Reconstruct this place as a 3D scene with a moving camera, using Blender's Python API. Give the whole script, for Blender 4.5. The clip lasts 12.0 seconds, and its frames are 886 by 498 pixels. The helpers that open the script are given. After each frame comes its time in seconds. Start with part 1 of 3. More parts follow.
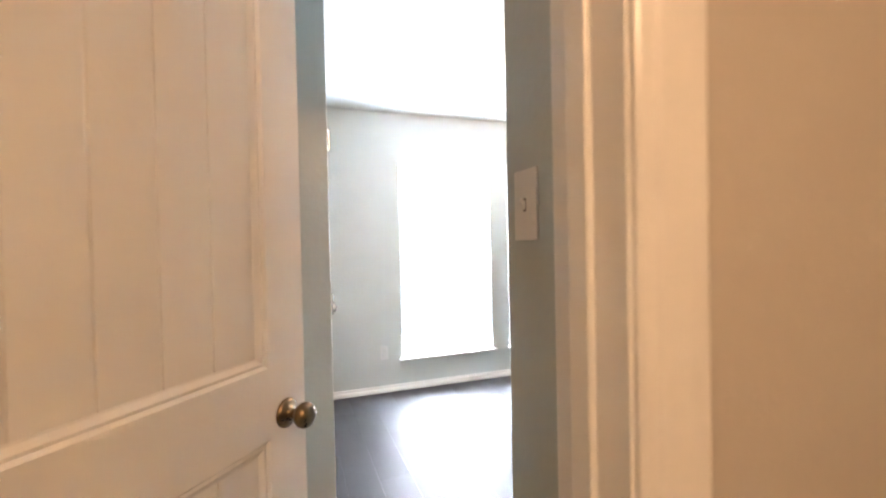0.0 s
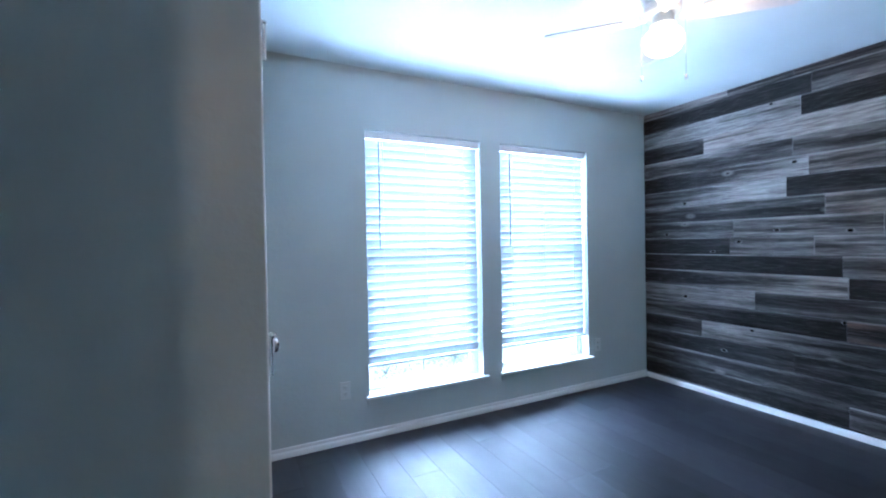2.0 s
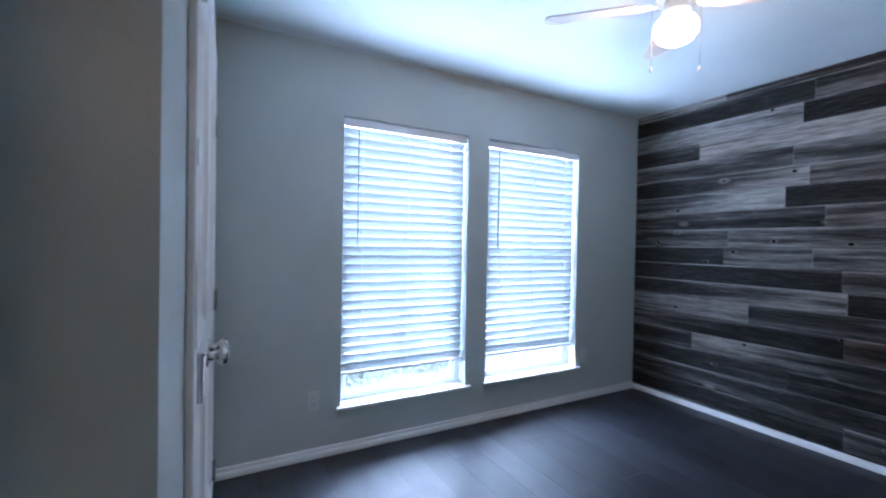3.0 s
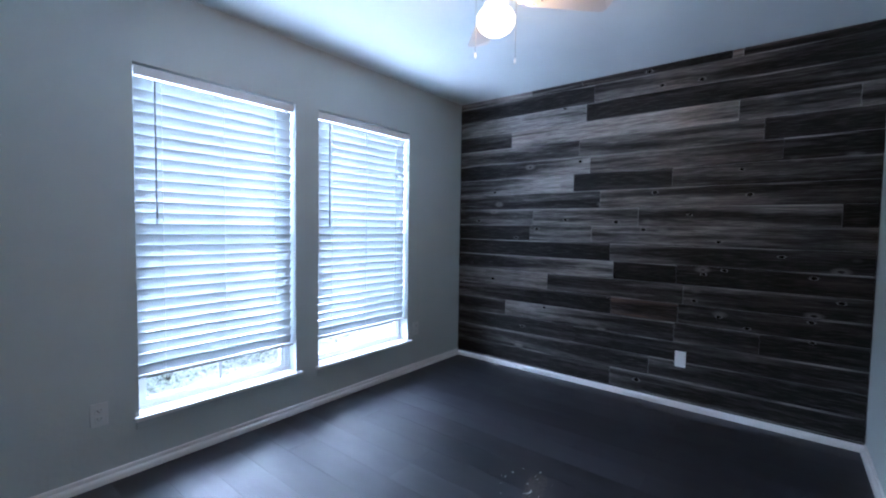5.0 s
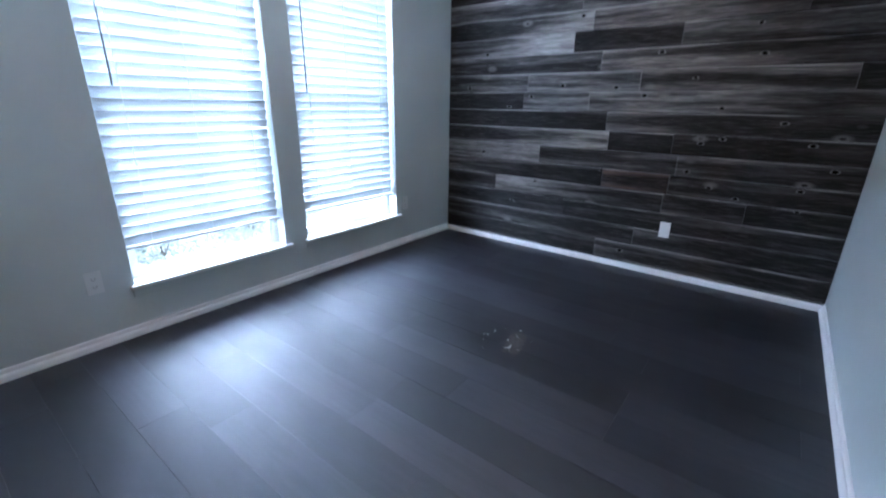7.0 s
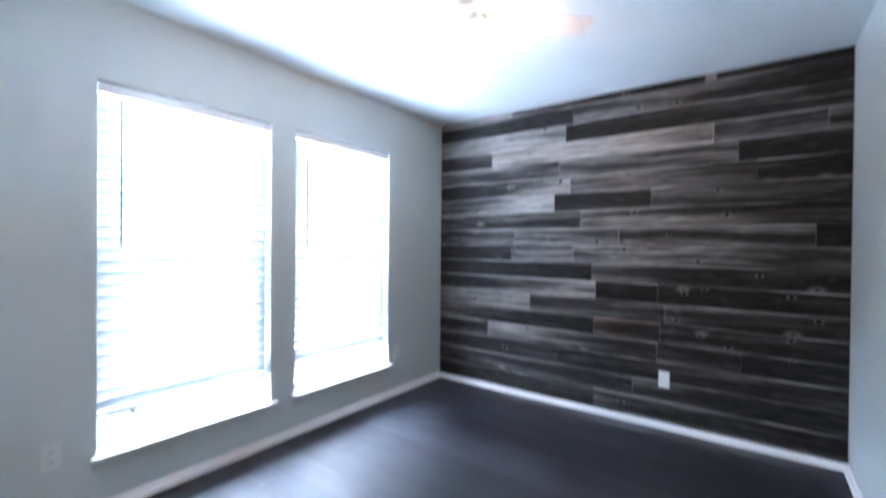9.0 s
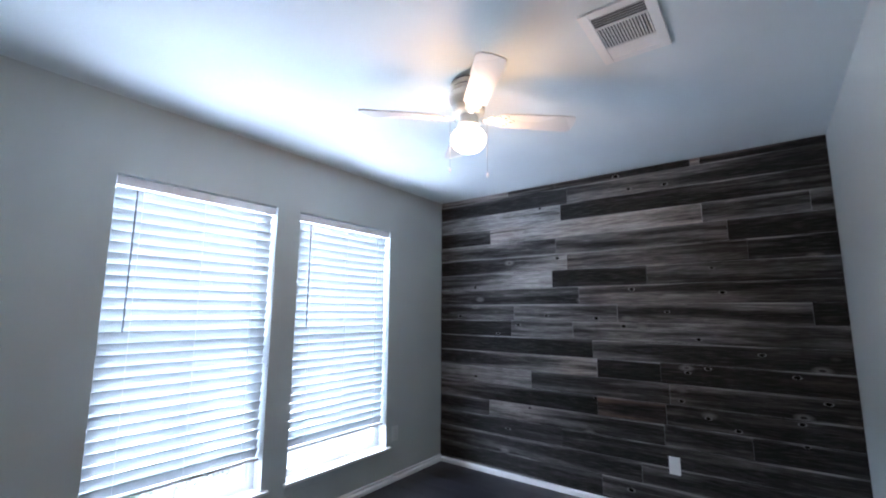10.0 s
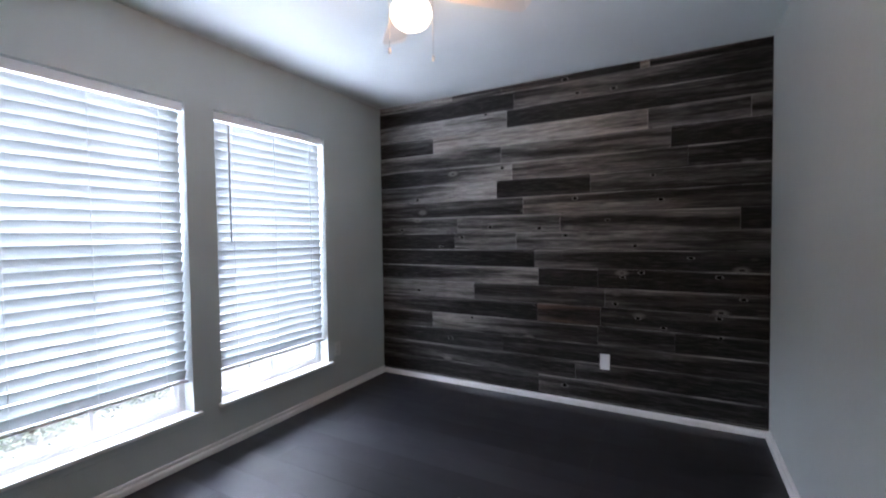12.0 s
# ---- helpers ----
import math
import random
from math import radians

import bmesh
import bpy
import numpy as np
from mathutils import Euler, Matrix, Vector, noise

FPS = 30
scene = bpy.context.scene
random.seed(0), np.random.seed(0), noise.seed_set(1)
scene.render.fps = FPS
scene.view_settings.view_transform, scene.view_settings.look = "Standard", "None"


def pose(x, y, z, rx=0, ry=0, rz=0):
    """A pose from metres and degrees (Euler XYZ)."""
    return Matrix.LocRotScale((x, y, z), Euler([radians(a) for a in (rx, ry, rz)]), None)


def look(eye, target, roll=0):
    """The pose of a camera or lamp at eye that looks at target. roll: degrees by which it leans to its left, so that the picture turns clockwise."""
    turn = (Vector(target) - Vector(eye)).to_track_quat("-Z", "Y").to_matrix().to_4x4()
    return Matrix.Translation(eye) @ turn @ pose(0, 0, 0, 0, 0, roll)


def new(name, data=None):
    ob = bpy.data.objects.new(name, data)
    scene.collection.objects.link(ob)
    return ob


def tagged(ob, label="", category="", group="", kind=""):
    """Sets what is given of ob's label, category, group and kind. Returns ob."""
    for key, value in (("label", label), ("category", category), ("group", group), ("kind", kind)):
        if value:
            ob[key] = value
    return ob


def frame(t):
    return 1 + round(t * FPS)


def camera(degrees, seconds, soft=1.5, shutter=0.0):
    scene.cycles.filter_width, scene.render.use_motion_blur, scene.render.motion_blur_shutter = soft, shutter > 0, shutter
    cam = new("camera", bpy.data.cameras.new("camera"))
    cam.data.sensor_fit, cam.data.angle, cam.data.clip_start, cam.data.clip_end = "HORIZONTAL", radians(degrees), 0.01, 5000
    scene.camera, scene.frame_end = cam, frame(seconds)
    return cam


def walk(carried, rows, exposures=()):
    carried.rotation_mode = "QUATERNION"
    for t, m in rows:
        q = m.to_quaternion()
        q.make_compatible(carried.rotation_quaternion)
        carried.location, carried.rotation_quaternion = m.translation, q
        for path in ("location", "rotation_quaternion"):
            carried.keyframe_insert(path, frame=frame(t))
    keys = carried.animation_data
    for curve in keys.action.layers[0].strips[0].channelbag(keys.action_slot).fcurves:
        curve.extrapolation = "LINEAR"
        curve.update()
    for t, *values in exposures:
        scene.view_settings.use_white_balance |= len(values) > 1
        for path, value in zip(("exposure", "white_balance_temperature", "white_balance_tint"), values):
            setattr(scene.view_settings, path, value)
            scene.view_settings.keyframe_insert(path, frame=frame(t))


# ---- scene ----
cam = camera(91.9, 12.0, soft=2.0, shutter=0.5)
PATH = [
    (0, (-3.654, -3.738, 1.307), (-2.983, -1.854, 1.279), -1.2),
    (0.2, (-3.644, -3.635, 1.308), (-2.921, -1.772, 1.224), -0.6),
    (0.4, (-3.625, -3.515, 1.297), (-2.828, -1.683, 1.213), -0.1),
    (0.6, (-3.596, -3.406, 1.3), (-2.768, -1.585, 1.28), -0.2),
    (0.8, (-3.568, -3.269, 1.309), (-2.808, -1.419, 1.302), -0.0),
    (1, (-3.558, -3.164, 1.31), (-2.82, -1.305, 1.301), -0.4),
    (1.2, (-3.573, -3.077, 1.295), (-2.831, -1.22, 1.278), -0.4),
    (1.5, (-3.593, -2.957, 1.299), (-2.766, -1.136, 1.326), -0.5),
    (2, (-3.565, -2.785, 1.296), (-2.665, -0.999, 1.27), -1.0),
    (2.5, (-3.498, -2.657, 1.304), (-2.613, -0.863, 1.345), 0.0),
    (3, (-3.467, -2.595, 1.295), (-2.497, -0.846, 1.27), 1.0),
    (3.5, (-3.471, -2.526, 1.282), (-2.29, -0.913, 1.225), 0.9),
    (5.5, (-3.433, -2.566, 1.273), (-1.837, -1.365, 1.168), 0.8),
    (6, (-3.427, -2.576, 1.276), (-1.82, -1.392, 1.165), 0.6),
    (6.5, (-3.421, -2.562, 1.231), (-1.849, -1.375, 0.887), 0.8),
    (6.7, (-3.404, -2.561, 1.207), (-1.866, -1.386, 0.704), 0.7),
    (8.3, (-3.346, -2.553, 1.217), (-1.905, -1.418, 0.419), 0.7),
    (8.5, (-3.343, -2.562, 1.224), (-1.845, -1.373, 0.64), 0.6),
    (9, (-3.401, -2.510, 1.298), (-1.786, -1.330, 1.280), 0.5),
    (9.5, (-3.415, -2.567, 1.371), (-1.83, -1.385, 1.672), 0.3),
    (10, (-3.419, -2.573, 1.376), (-1.835, -1.389, 1.667), 0.3),
    (10.5, (-3.415, -2.569, 1.358), (-1.817, -1.387, 1.576), 0.2),
    (11, (-3.397, -2.545, 1.337), (-1.766, -1.388, 1.385), 0.6),
    (11.5, (-3.371, -2.505, 1.316), (-1.656, -1.477, 1.337), 0.6),
    (12, (-3.279, -2.455, 1.297), (-1.527, -1.493, 1.229), -0.75),
]
walk(cam, [(t, look(eye, target, roll)) for t, eye, target, roll in PATH], exposures=[
    (0.0, 2.75, 6350, 12), (0.6, 2.35, 6300, 11), (1.0, 2.2, 4900, 6), (1.5, 1.65, 4300, 2), (2.5, 1.05, 4800, 9), (3.5, 0.50, 4850, 10), (6.0, 0.50, 5000, 10),
    (6.7, 0.85, 4980, 9), (8.5, 2.0, 5200, 11), (9.1, 1.62, 5300, 11), (9.5, 1.05, 5300, 11), (10.5, 0.75, 5600, 13), (12.0, 0.50, 5950, 15)])

# ---- world and sun ----
SUN_EL, SUN_AZ = radians(50), radians(125)      # azimuth clockwise from +y
world = bpy.data.worlds.new("world")
scene.world = world
world.use_nodes = True
wt = world.node_tree
sky = wt.nodes.new("ShaderNodeTexSky")
sky.sky_type, sky.sun_disc = "NISHITA", False
sky.sun_elevation, sky.sun_rotation = SUN_EL, SUN_AZ
wt.links.new(sky.outputs[0], wt.nodes["Background"].inputs[0])
wt.nodes["Background"].inputs[1].default_value = 0.15

sun = new("sun", bpy.data.lights.new("sun", "SUN"))
sun.data.energy, sun.data.angle, sun.data.color = 5.0, radians(0.5), (1.0, 0.95, 0.88)
to_sun = Vector((math.sin(SUN_AZ) * math.cos(SUN_EL), math.cos(SUN_AZ) * math.cos(SUN_EL), math.sin(SUN_EL)))
sun.matrix_world = look(to_sun * 20, (0, 0, 0))


def area_light(name, eye, target, w, h, power, color):
    lamp = new(name, bpy.data.lights.new(name, "AREA"))
    lamp.data.shape, lamp.data.size, lamp.data.size_y = "RECTANGLE", w, h
    lamp.data.energy, lamp.data.color = power, color
    lamp.matrix_world = look(eye, target)
    return lamp


def bulb(name, at, radius, power, color):
    lamp = new(name, bpy.data.lights.new(name, "POINT"))
    lamp.data.energy, lamp.data.color, lamp.data.shadow_soft_size = power, color, radius
    lamp.location = at
    return lamp


# ---- the plan, in metres: corner of the window wall and the plank wall at the origin ----
H = 2.473
Y_SOUTH, X_SWITCH = -2.958, -3.234
Y_DOOR_IN, Y_DOOR_OUT = -3.28, -3.40
X_JAMB_R, X_JAMB_L = -3.34, -4.12
DOOR_H = 2.06
X_WEST = -4.26
CLOSET_Y, CLOSET_X0, CLOSET_X1 = -2.03, -3.511, -3.430   # the closet's corner, and its face at the window wall
WIN = [(-2.732, -1.830), (-1.655, -0.742)]
WZ0, WZ1 = 0.283, 2.069
DAY = (0.885, 0.912, 1.0)
for a, b in WIN:
    area_light("window_daylight", ((a + b) / 2, 0.75, 1.37), ((a + b) / 2, -0.25, 1.30), 1.30, 2.04, 176, DAY)
bulb("fan_bulb", (-1.80, -1.511, 2.180), 0.05, 6.2, (1.0, 0.53, 0.23))
bulb("hall_bulb", (-3.68, -4.95, 2.30), 0.09, 9.0, (1.0, 0.56, 0.28))


# ---- materials ----
def mat(name, color=(0.8, 0.8, 0.8), rough=0.5, metal=0.0, spec=0.5):
    m = bpy.data.materials.new(name)
    m.use_nodes = True
    b = m.node_tree.nodes["Principled BSDF"]
    b.inputs["Base Color"].default_value = (*color, 1)
    b.inputs["Roughness"].default_value = rough
    b.inputs["Metallic"].default_value = metal
    b.inputs["Specular IOR Level"].default_value = spec
    return m


class Net:
    """Short hand for building a material's nodes."""

    def __init__(self, m):
        self.t = m.node_tree
        self.b = self.t.nodes["Principled BSDF"]

    def node(self, kind, **inputs):
        n = self.t.nodes.new(kind)
        for k, v in inputs.items():
            key = k.replace("_", " ")
            if isinstance(v, bpy.types.NodeSocket):
                self.t.links.new(v, n.inputs[key])
            else:
                n.inputs[key].default_value = v
        return n

    def coords(self, scale=(1, 1, 1), shift=None, kind="Object"):
        c = self.t.nodes.new("ShaderNodeTexCoord").outputs[kind]
        m = self.node("ShaderNodeMapping", Vector=c, Scale=scale)
        if shift is not None:
            self.t.links.new(shift, m.inputs["Location"])
        return m.outputs[0]

    def noise(self, vec, scale, detail=3.0, rough=0.5, dist=0.0):
        return self.node("ShaderNodeTexNoise", Vector=vec, Scale=scale, Detail=detail, Roughness=rough, Distortion=dist).outputs[0]

    def ramp(self, fac, stops):
        n = self.t.nodes.new("ShaderNodeValToRGB")
        while len(n.color_ramp.elements) < len(stops):
            n.color_ramp.elements.new(0.5)
        for e, (p, c) in zip(n.color_ramp.elements, stops):
            e.position = p
            e.color = (*c, 1) if isinstance(c, tuple) else (c, c, c, 1)
        self.t.links.new(fac, n.inputs[0])
        return n.outputs[0]

    def mix(self, fac, a, b, mode="MIX"):
        n = self.t.nodes.new("ShaderNodeMix")
        n.data_type, n.blend_type = "RGBA", mode
        for i, v in ((0, fac), (6, a), (7, b)):
            if isinstance(v, bpy.types.NodeSocket):
                self.t.links.new(v, n.inputs[i])
            else:
                n.inputs[i].default_value = v if i == 0 else (*v, 1)
        return n.outputs[2]

    def calc(self, op, a, b=0.0, c=0.0):
        n = self.t.nodes.new("ShaderNodeMath")
        n.operation = op
        for i, v in enumerate((a, b, c)):
            if isinstance(v, bpy.types.NodeSocket):
                self.t.links.new(v, n.inputs[i])
            else:
                n.inputs[i].default_value = v
        return n.outputs[0]

    def color(self, s):
        self.t.links.new(s, self.b.inputs["Base Color"])

    def rough(self, s):
        self.t.links.new(s, self.b.inputs["Roughness"])

    def bump(self, height, strength=0.2, distance=0.002):
        n = self.node("ShaderNodeBump", Height=height, Strength=strength, Distance=distance)
        self.t.links.new(n.outputs[0], self.b.inputs["Normal"])


def paint(name, color, rough, texture=0.25, grain=55.0, vary=0.06):
    m = mat(name, color, rough)
    n = Net(m)
    v = n.coords(kind="Object")
    big = n.noise(v, 1.3, 3)
    fine = n.noise(v, grain, 3, 0.6)
    lo = tuple(c * (1 - vary) for c in color)
    hi = tuple(min(1, c * (1 + vary)) for c in color)
    n.color(n.mix(n.ramp(big, [(0.3, 0.0), (0.7, 1.0)]), lo, hi))
    n.rough(n.calc("MULTIPLY_ADD", big, 0.16, rough - 0.08))
    n.bump(n.ramp(fine, [(0.35, 0.0), (0.65, 1.0)]), texture, 0.0012)
    return m


M_WALL = paint("wall_paint_grey", (0.49, 0.543, 0.533), 0.34, 0.35, 34)
M_HALL = paint("hall_paint_tan", (0.50, 0.47, 0.43), 0.45, 0.35, 34)
M_CEIL = paint("ceiling_paint", (0.665, 0.725, 0.73), 0.6, 0.3, 40)
M_TRIM = paint("trim_paint", (0.78, 0.78, 0.77), 0.30, 0.06, 20, 0.03)
M_DOOR = paint("door_paint", (0.74, 0.73, 0.70), 0.33, 0.10, 90, 0.03)
M_PLASTIC = mat("white_plastic", (0.78, 0.78, 0.76), 0.30)
M_PLATE = mat("painted_plate", (0.60, 0.63, 0.62), 0.30)
M_SLOT = mat("socket_dark", (0.10, 0.10, 0.10), 0.5)
M_VINYL = paint("window_vinyl", (0.80, 0.81, 0.82), 0.35, 0.03, 20, 0.02)
M_FANW = paint("fan_white", (0.80, 0.79, 0.76), 0.28, 0.05, 30, 0.03)
M_DARK = mat("dark_recess", (0.03, 0.03, 0.03), 0.8)
M_GRILL = mat("duct_dark", (0.14, 0.14, 0.15), 0.7)
M_CORD = mat("cord", (0.72, 0.73, 0.74), 0.6)
M_WAND = mat("wand_plastic", (0.20, 0.21, 0.22), 0.15)
M_NICKEL = mat("satin_nickel", (0.62, 0.60, 0.57), 0.24, 1.0)
M_KNOT_RIM = mat("knot_rim", (0.18, 0.170, 0.158), 0.6)
M_KNOT = mat("knot_dark", (0.004, 0.0035, 0.003), 0.9, 0, 0.1)


def m_brass():
    m = mat("antique_brass", (0.22, 0.16, 0.09), 0.30, 1.0)
    n = Net(m)
    s = n.noise(n.coords(), 35, 4)
    n.color(n.ramp(s, [(0.3, (0.13, 0.095, 0.055)), (0.7, (0.30, 0.225, 0.13))]))
    n.rough(n.calc("MULTIPLY_ADD", s, 0.25, 0.18))
    return m


M_BRASS = m_brass()


def m_slat():
    """White vinyl slats that let some daylight through, greyer than the rails: shade put into the colour."""
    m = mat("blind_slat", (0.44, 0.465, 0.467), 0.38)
    n = Net(m)
    n.bump(n.noise(n.coords((2, 60, 60)), 4, 2), 0.08, 0.001)
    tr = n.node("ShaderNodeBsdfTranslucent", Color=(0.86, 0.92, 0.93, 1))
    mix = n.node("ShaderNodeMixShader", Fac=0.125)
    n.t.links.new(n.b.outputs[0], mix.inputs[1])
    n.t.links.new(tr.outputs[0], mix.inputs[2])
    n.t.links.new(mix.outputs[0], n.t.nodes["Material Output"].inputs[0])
    return m


M_SLAT = m_slat()


def m_glass():
    m = mat("window_glass", (1, 1, 1), 0.0)
    n = Net(m)
    n.b.inputs["Transmission Weight"].default_value = 1.0
    n.b.inputs["IOR"].default_value = 1.1
    return m


M_GLASS = m_glass()


def m_screen():
    m = mat("insect_screen", (0.10, 0.105, 0.11), 0.7)
    n = Net(m)
    tr = n.node("ShaderNodeBsdfTransparent")
    mix = n.node("ShaderNodeMixShader", Fac=0.08)
    n.t.links.new(tr.outputs[0], mix.inputs[1])
    n.t.links.new(n.b.outputs[0], mix.inputs[2])
    n.t.links.new(mix.outputs[0], n.t.nodes["Material Output"].inputs[0])
    return m


M_SCREEN = m_screen()


def m_globe():
    m = mat("lit_glass_globe", (0.9, 0.86, 0.78), 0.25)
    b = m.node_tree.nodes["Principled BSDF"]
    b.inputs["Emission Color"].default_value = (1.0, 0.80, 0.55, 1)
    b.inputs["Emission Strength"].default_value = 4.0
    return m


M_GLOBE = m_globe()


def m_barn():
    """Weathered boards: grey wood with broad black stains, pale edges and knots; the object colour holds the tones of both ends, warmth and a seed."""
    m = mat("weathered_board", (0.1, 0.1, 0.1), 0.5, 0, 0.5)
    n = Net(m)
    info = n.t.nodes.new("ShaderNodeObjectInfo")
    sep = n.node("ShaderNodeSeparateColor", Color=info.outputs["Color"])
    near, far, warm, seed = sep.outputs[0], sep.outputs[1], sep.outputs[2], info.outputs["Alpha"]
    off = n.calc("MULTIPLY", seed, 37.0)
    comb = n.node("ShaderNodeCombineXYZ", X=off, Y=off, Z=off).outputs[0]
    gen = n.node("ShaderNodeSeparateXYZ", Vector=n.t.nodes.new("ShaderNodeTexCoord").outputs["Generated"])
    obj = n.node("ShaderNodeSeparateXYZ", Vector=n.t.nodes.new("ShaderNodeTexCoord").outputs["Object"])
    y, gz = obj.outputs[1], gen.outputs[2]
    tone = n.calc("MULTIPLY_ADD", n.ramp(gen.outputs[1], [(0.15, 0.0), (0.85, 1.0)]), n.calc("SUBTRACT", near, far), far)
    # broad black stains that run along the board
    v_stain = n.node("ShaderNodeCombineXYZ", X=off, Y=n.calc("MULTIPLY", y, 0.55), Z=n.calc("MULTIPLY_ADD", gz, 1.25, off)).outputs[0]
    stain = n.noise(v_stain, 2.0, 3, 0.42, 0.12)
    stain = n.calc("MULTIPLY_ADD", stain, 1.35, -0.165)
    stain = n.calc("ADD", stain, n.calc("MULTIPLY_ADD", tone, 0.66, -0.30))
    side = n.calc("ABSOLUTE", n.calc("ADD", gz, -0.45))
    stain = n.calc("ADD", stain, n.calc("MULTIPLY", n.calc("MULTIPLY", side, side), 0.55))
    mid = n.noise(n.coords((1, 1.9, 27.0), comb), 2.0, 6, 0.70, 0.25)
    fine = n.noise(n.coords((1, 5.0, 95.0), comb), 2.0, 4, 0.65, 0.1)
    mask = n.ramp(n.calc("ADD", stain, n.calc("MULTIPLY_ADD", mid, 0.26, -0.13)), [(0.33, 0.06), (0.47, 0.32), (0.68, 1.0)])
    level = n.calc("ADD", tone, n.calc("MULTIPLY_ADD", mid, 0.95, -0.475))
    level = n.calc("ADD", level, n.calc("MULTIPLY_ADD", fine, 0.95, -0.475))
    grey = n.ramp(level, [(0.0, (0.021, 0.0195, 0.0185)), (0.25, (0.066, 0.061, 0.057)), (0.5, (0.155, 0.146, 0.138)), (0.75, (0.31, 0.296, 0.28)), (1.0, (0.50, 0.472, 0.444))])
    brown = n.ramp(level, [(0.0, (0.020, 0.010, 0.007)), (0.35, (0.060, 0.030, 0.020)), (0.6, (0.15, 0.085, 0.055)), (1.0, (0.36, 0.26, 0.17))])
    patch = n.ramp(n.noise(n.coords((1, 1.0, 4.0), comb), 1.6, 2), [(0.34, 0.35), (0.58, 1.0)])
    wood = n.mix(n.calc("MULTIPLY", warm, patch), grey, brown)
    dark = n.ramp(fine, [(0.36, (0.0050, 0.0044, 0.0042)), (0.52, (0.0125, 0.0112, 0.0106)), (0.70, (0.050, 0.045, 0.042))])
    col = n.mix(mask, dark, wood)
    # pale worn edges
    edge = n.ramp(gz, [(0.91, 0.0), (0.965, 1.0)])
    worn = n.ramp(n.noise(n.coords((1, 1.0, 30.0), comb), 2.0, 3), [(0.47, 0.0), (0.62, 0.75)])
    col = n.mix(n.calc("MULTIPLY", edge, worn), col, (0.38, 0.36, 0.335))
    # bare grain at the sawn ends
    ends = n.ramp(n.calc("ABSOLUTE", n.calc("ADD", gen.outputs[1], -0.5)), [(0.4965, 0.0), (0.499, 0.4)])
    col = n.mix(n.calc("MULTIPLY", ends, n.ramp(tone, [(0.2, 0.0), (0.6, 1.0)])), col, (0.40, 0.38, 0.355))
    # small knots: a black eye in a pale ring
    v_knot = n.node("ShaderNodeCombineXYZ", X=off, Y=n.calc("MULTIPLY_ADD", y, 2.6, n.calc("MULTIPLY", mid, 0.05)), Z=n.calc("MULTIPLY_ADD", obj.outputs[2], 5.2, off)).outputs[0]
    vor = n.node("ShaderNodeTexVoronoi", Vector=v_knot, Scale=1.0).outputs["Distance"]
    col = n.mix(n.ramp(vor, [(0.03, 0.0), (0.06, 0.6), (0.15, 0.0)]), col, (0.24, 0.225, 0.205))
    col = n.mix(n.ramp(vor, [(0.025, 0.9), (0.05, 0.0)]), col, (0.010, 0.009, 0.008))
    n.color(col)
    n.t.links.new(n.calc("MULTIPLY_ADD", mask, 0.38, 0.16), n.b.inputs["Specular IOR Level"])
    n.rough(n.calc("MULTIPLY_ADD", mid, 0.34, 0.26))
    n.bump(n.calc("ADD", n.calc("MULTIPLY", fine, 0.6), mid), 0.7, 0.0035)
    return m


M_BARN = m_barn()


def m_floor():
    """Dark grey-brown vinyl planks with a slight sheen."""
    m = mat("vinyl_plank", (0.05, 0.05, 0.05), 0.3, 0, 0.65)
    m.node_tree.nodes["Principled BSDF"].inputs["IOR"].default_value = 1.5
    n = Net(m)
    rnd = n.t.nodes.new("ShaderNodeObjectInfo").outputs["Random"]
    off = n.calc("MULTIPLY", rnd, 53.0)
    comb = n.node("ShaderNodeCombineXYZ", X=off, Y=off, Z=off).outputs[0]
    grain = n.noise(n.coords((30, 2.0, 1), comb), 2.2, 5, 0.62, 0.5)
    cloud = n.noise(n.coords((5, 1.2, 1), comb), 1.6, 3, 0.5)
    v = n.calc("ADD", n.calc("MULTIPLY", grain, 0.5), n.calc("MULTIPLY", cloud, 0.5))
    v = n.calc("ADD", v, n.calc("MULTIPLY_ADD", rnd, 0.42, -0.21))
    n.b.inputs["Coat Weight"].default_value = 0.35
    n.b.inputs["Coat Roughness"].default_value = 0.52
    n.color(n.ramp(v, [(0.25, (0.0068, 0.0070, 0.0105)), (0.5, (0.0135, 0.0137, 0.0210)), (0.75, (0.031, 0.031, 0.041))]))
    smear = n.noise(n.coords((1.6, 0.7, 1), comb), 3.0, 4, 0.6)
    n.rough(n.calc("ADD", n.calc("MULTIPLY_ADD", grain, 0.12, 0.28), n.calc("MULTIPLY", smear, 0.32)))
    n.bump(grain, 0.18, 0.001)
    return m


M_FLOOR = m_floor()


def m_noisy(name, stops, scale, rough, bump=0.4, dist=0.02):
    m = mat(name, stops[0][1], rough)
    n = Net(m)
    s = n.noise(n.coords(), scale, 6, 0.6)
    n.color(n.ramp(s, stops))
    n.bump(s, bump, dist)
    return m


M_GROUND = m_noisy("dry_ground", [(0.35, (0.52, 0.52, 0.50)), (0.65, (0.64, 0.64, 0.62))], 3.0, 0.95)
M_LEAF = m_noisy("leaf", [(0.3, (0.20, 0.24, 0.18)), (0.7, (0.38, 0.41, 0.34))], 9.0, 0.55, 0.1, 0.002)
M_TWIG = m_noisy("twig", [(0.3, (0.12, 0.10, 0.08)), (0.7, (0.22, 0.19, 0.15))], 20.0, 0.9, 0.4, 0.004)
M_STAIN = m_noisy("dried_spill", [(0.3, (0.045, 0.042, 0.042)), (0.7, (0.11, 0.10, 0.095))], 60.0, 0.6, 0.3, 0.001)
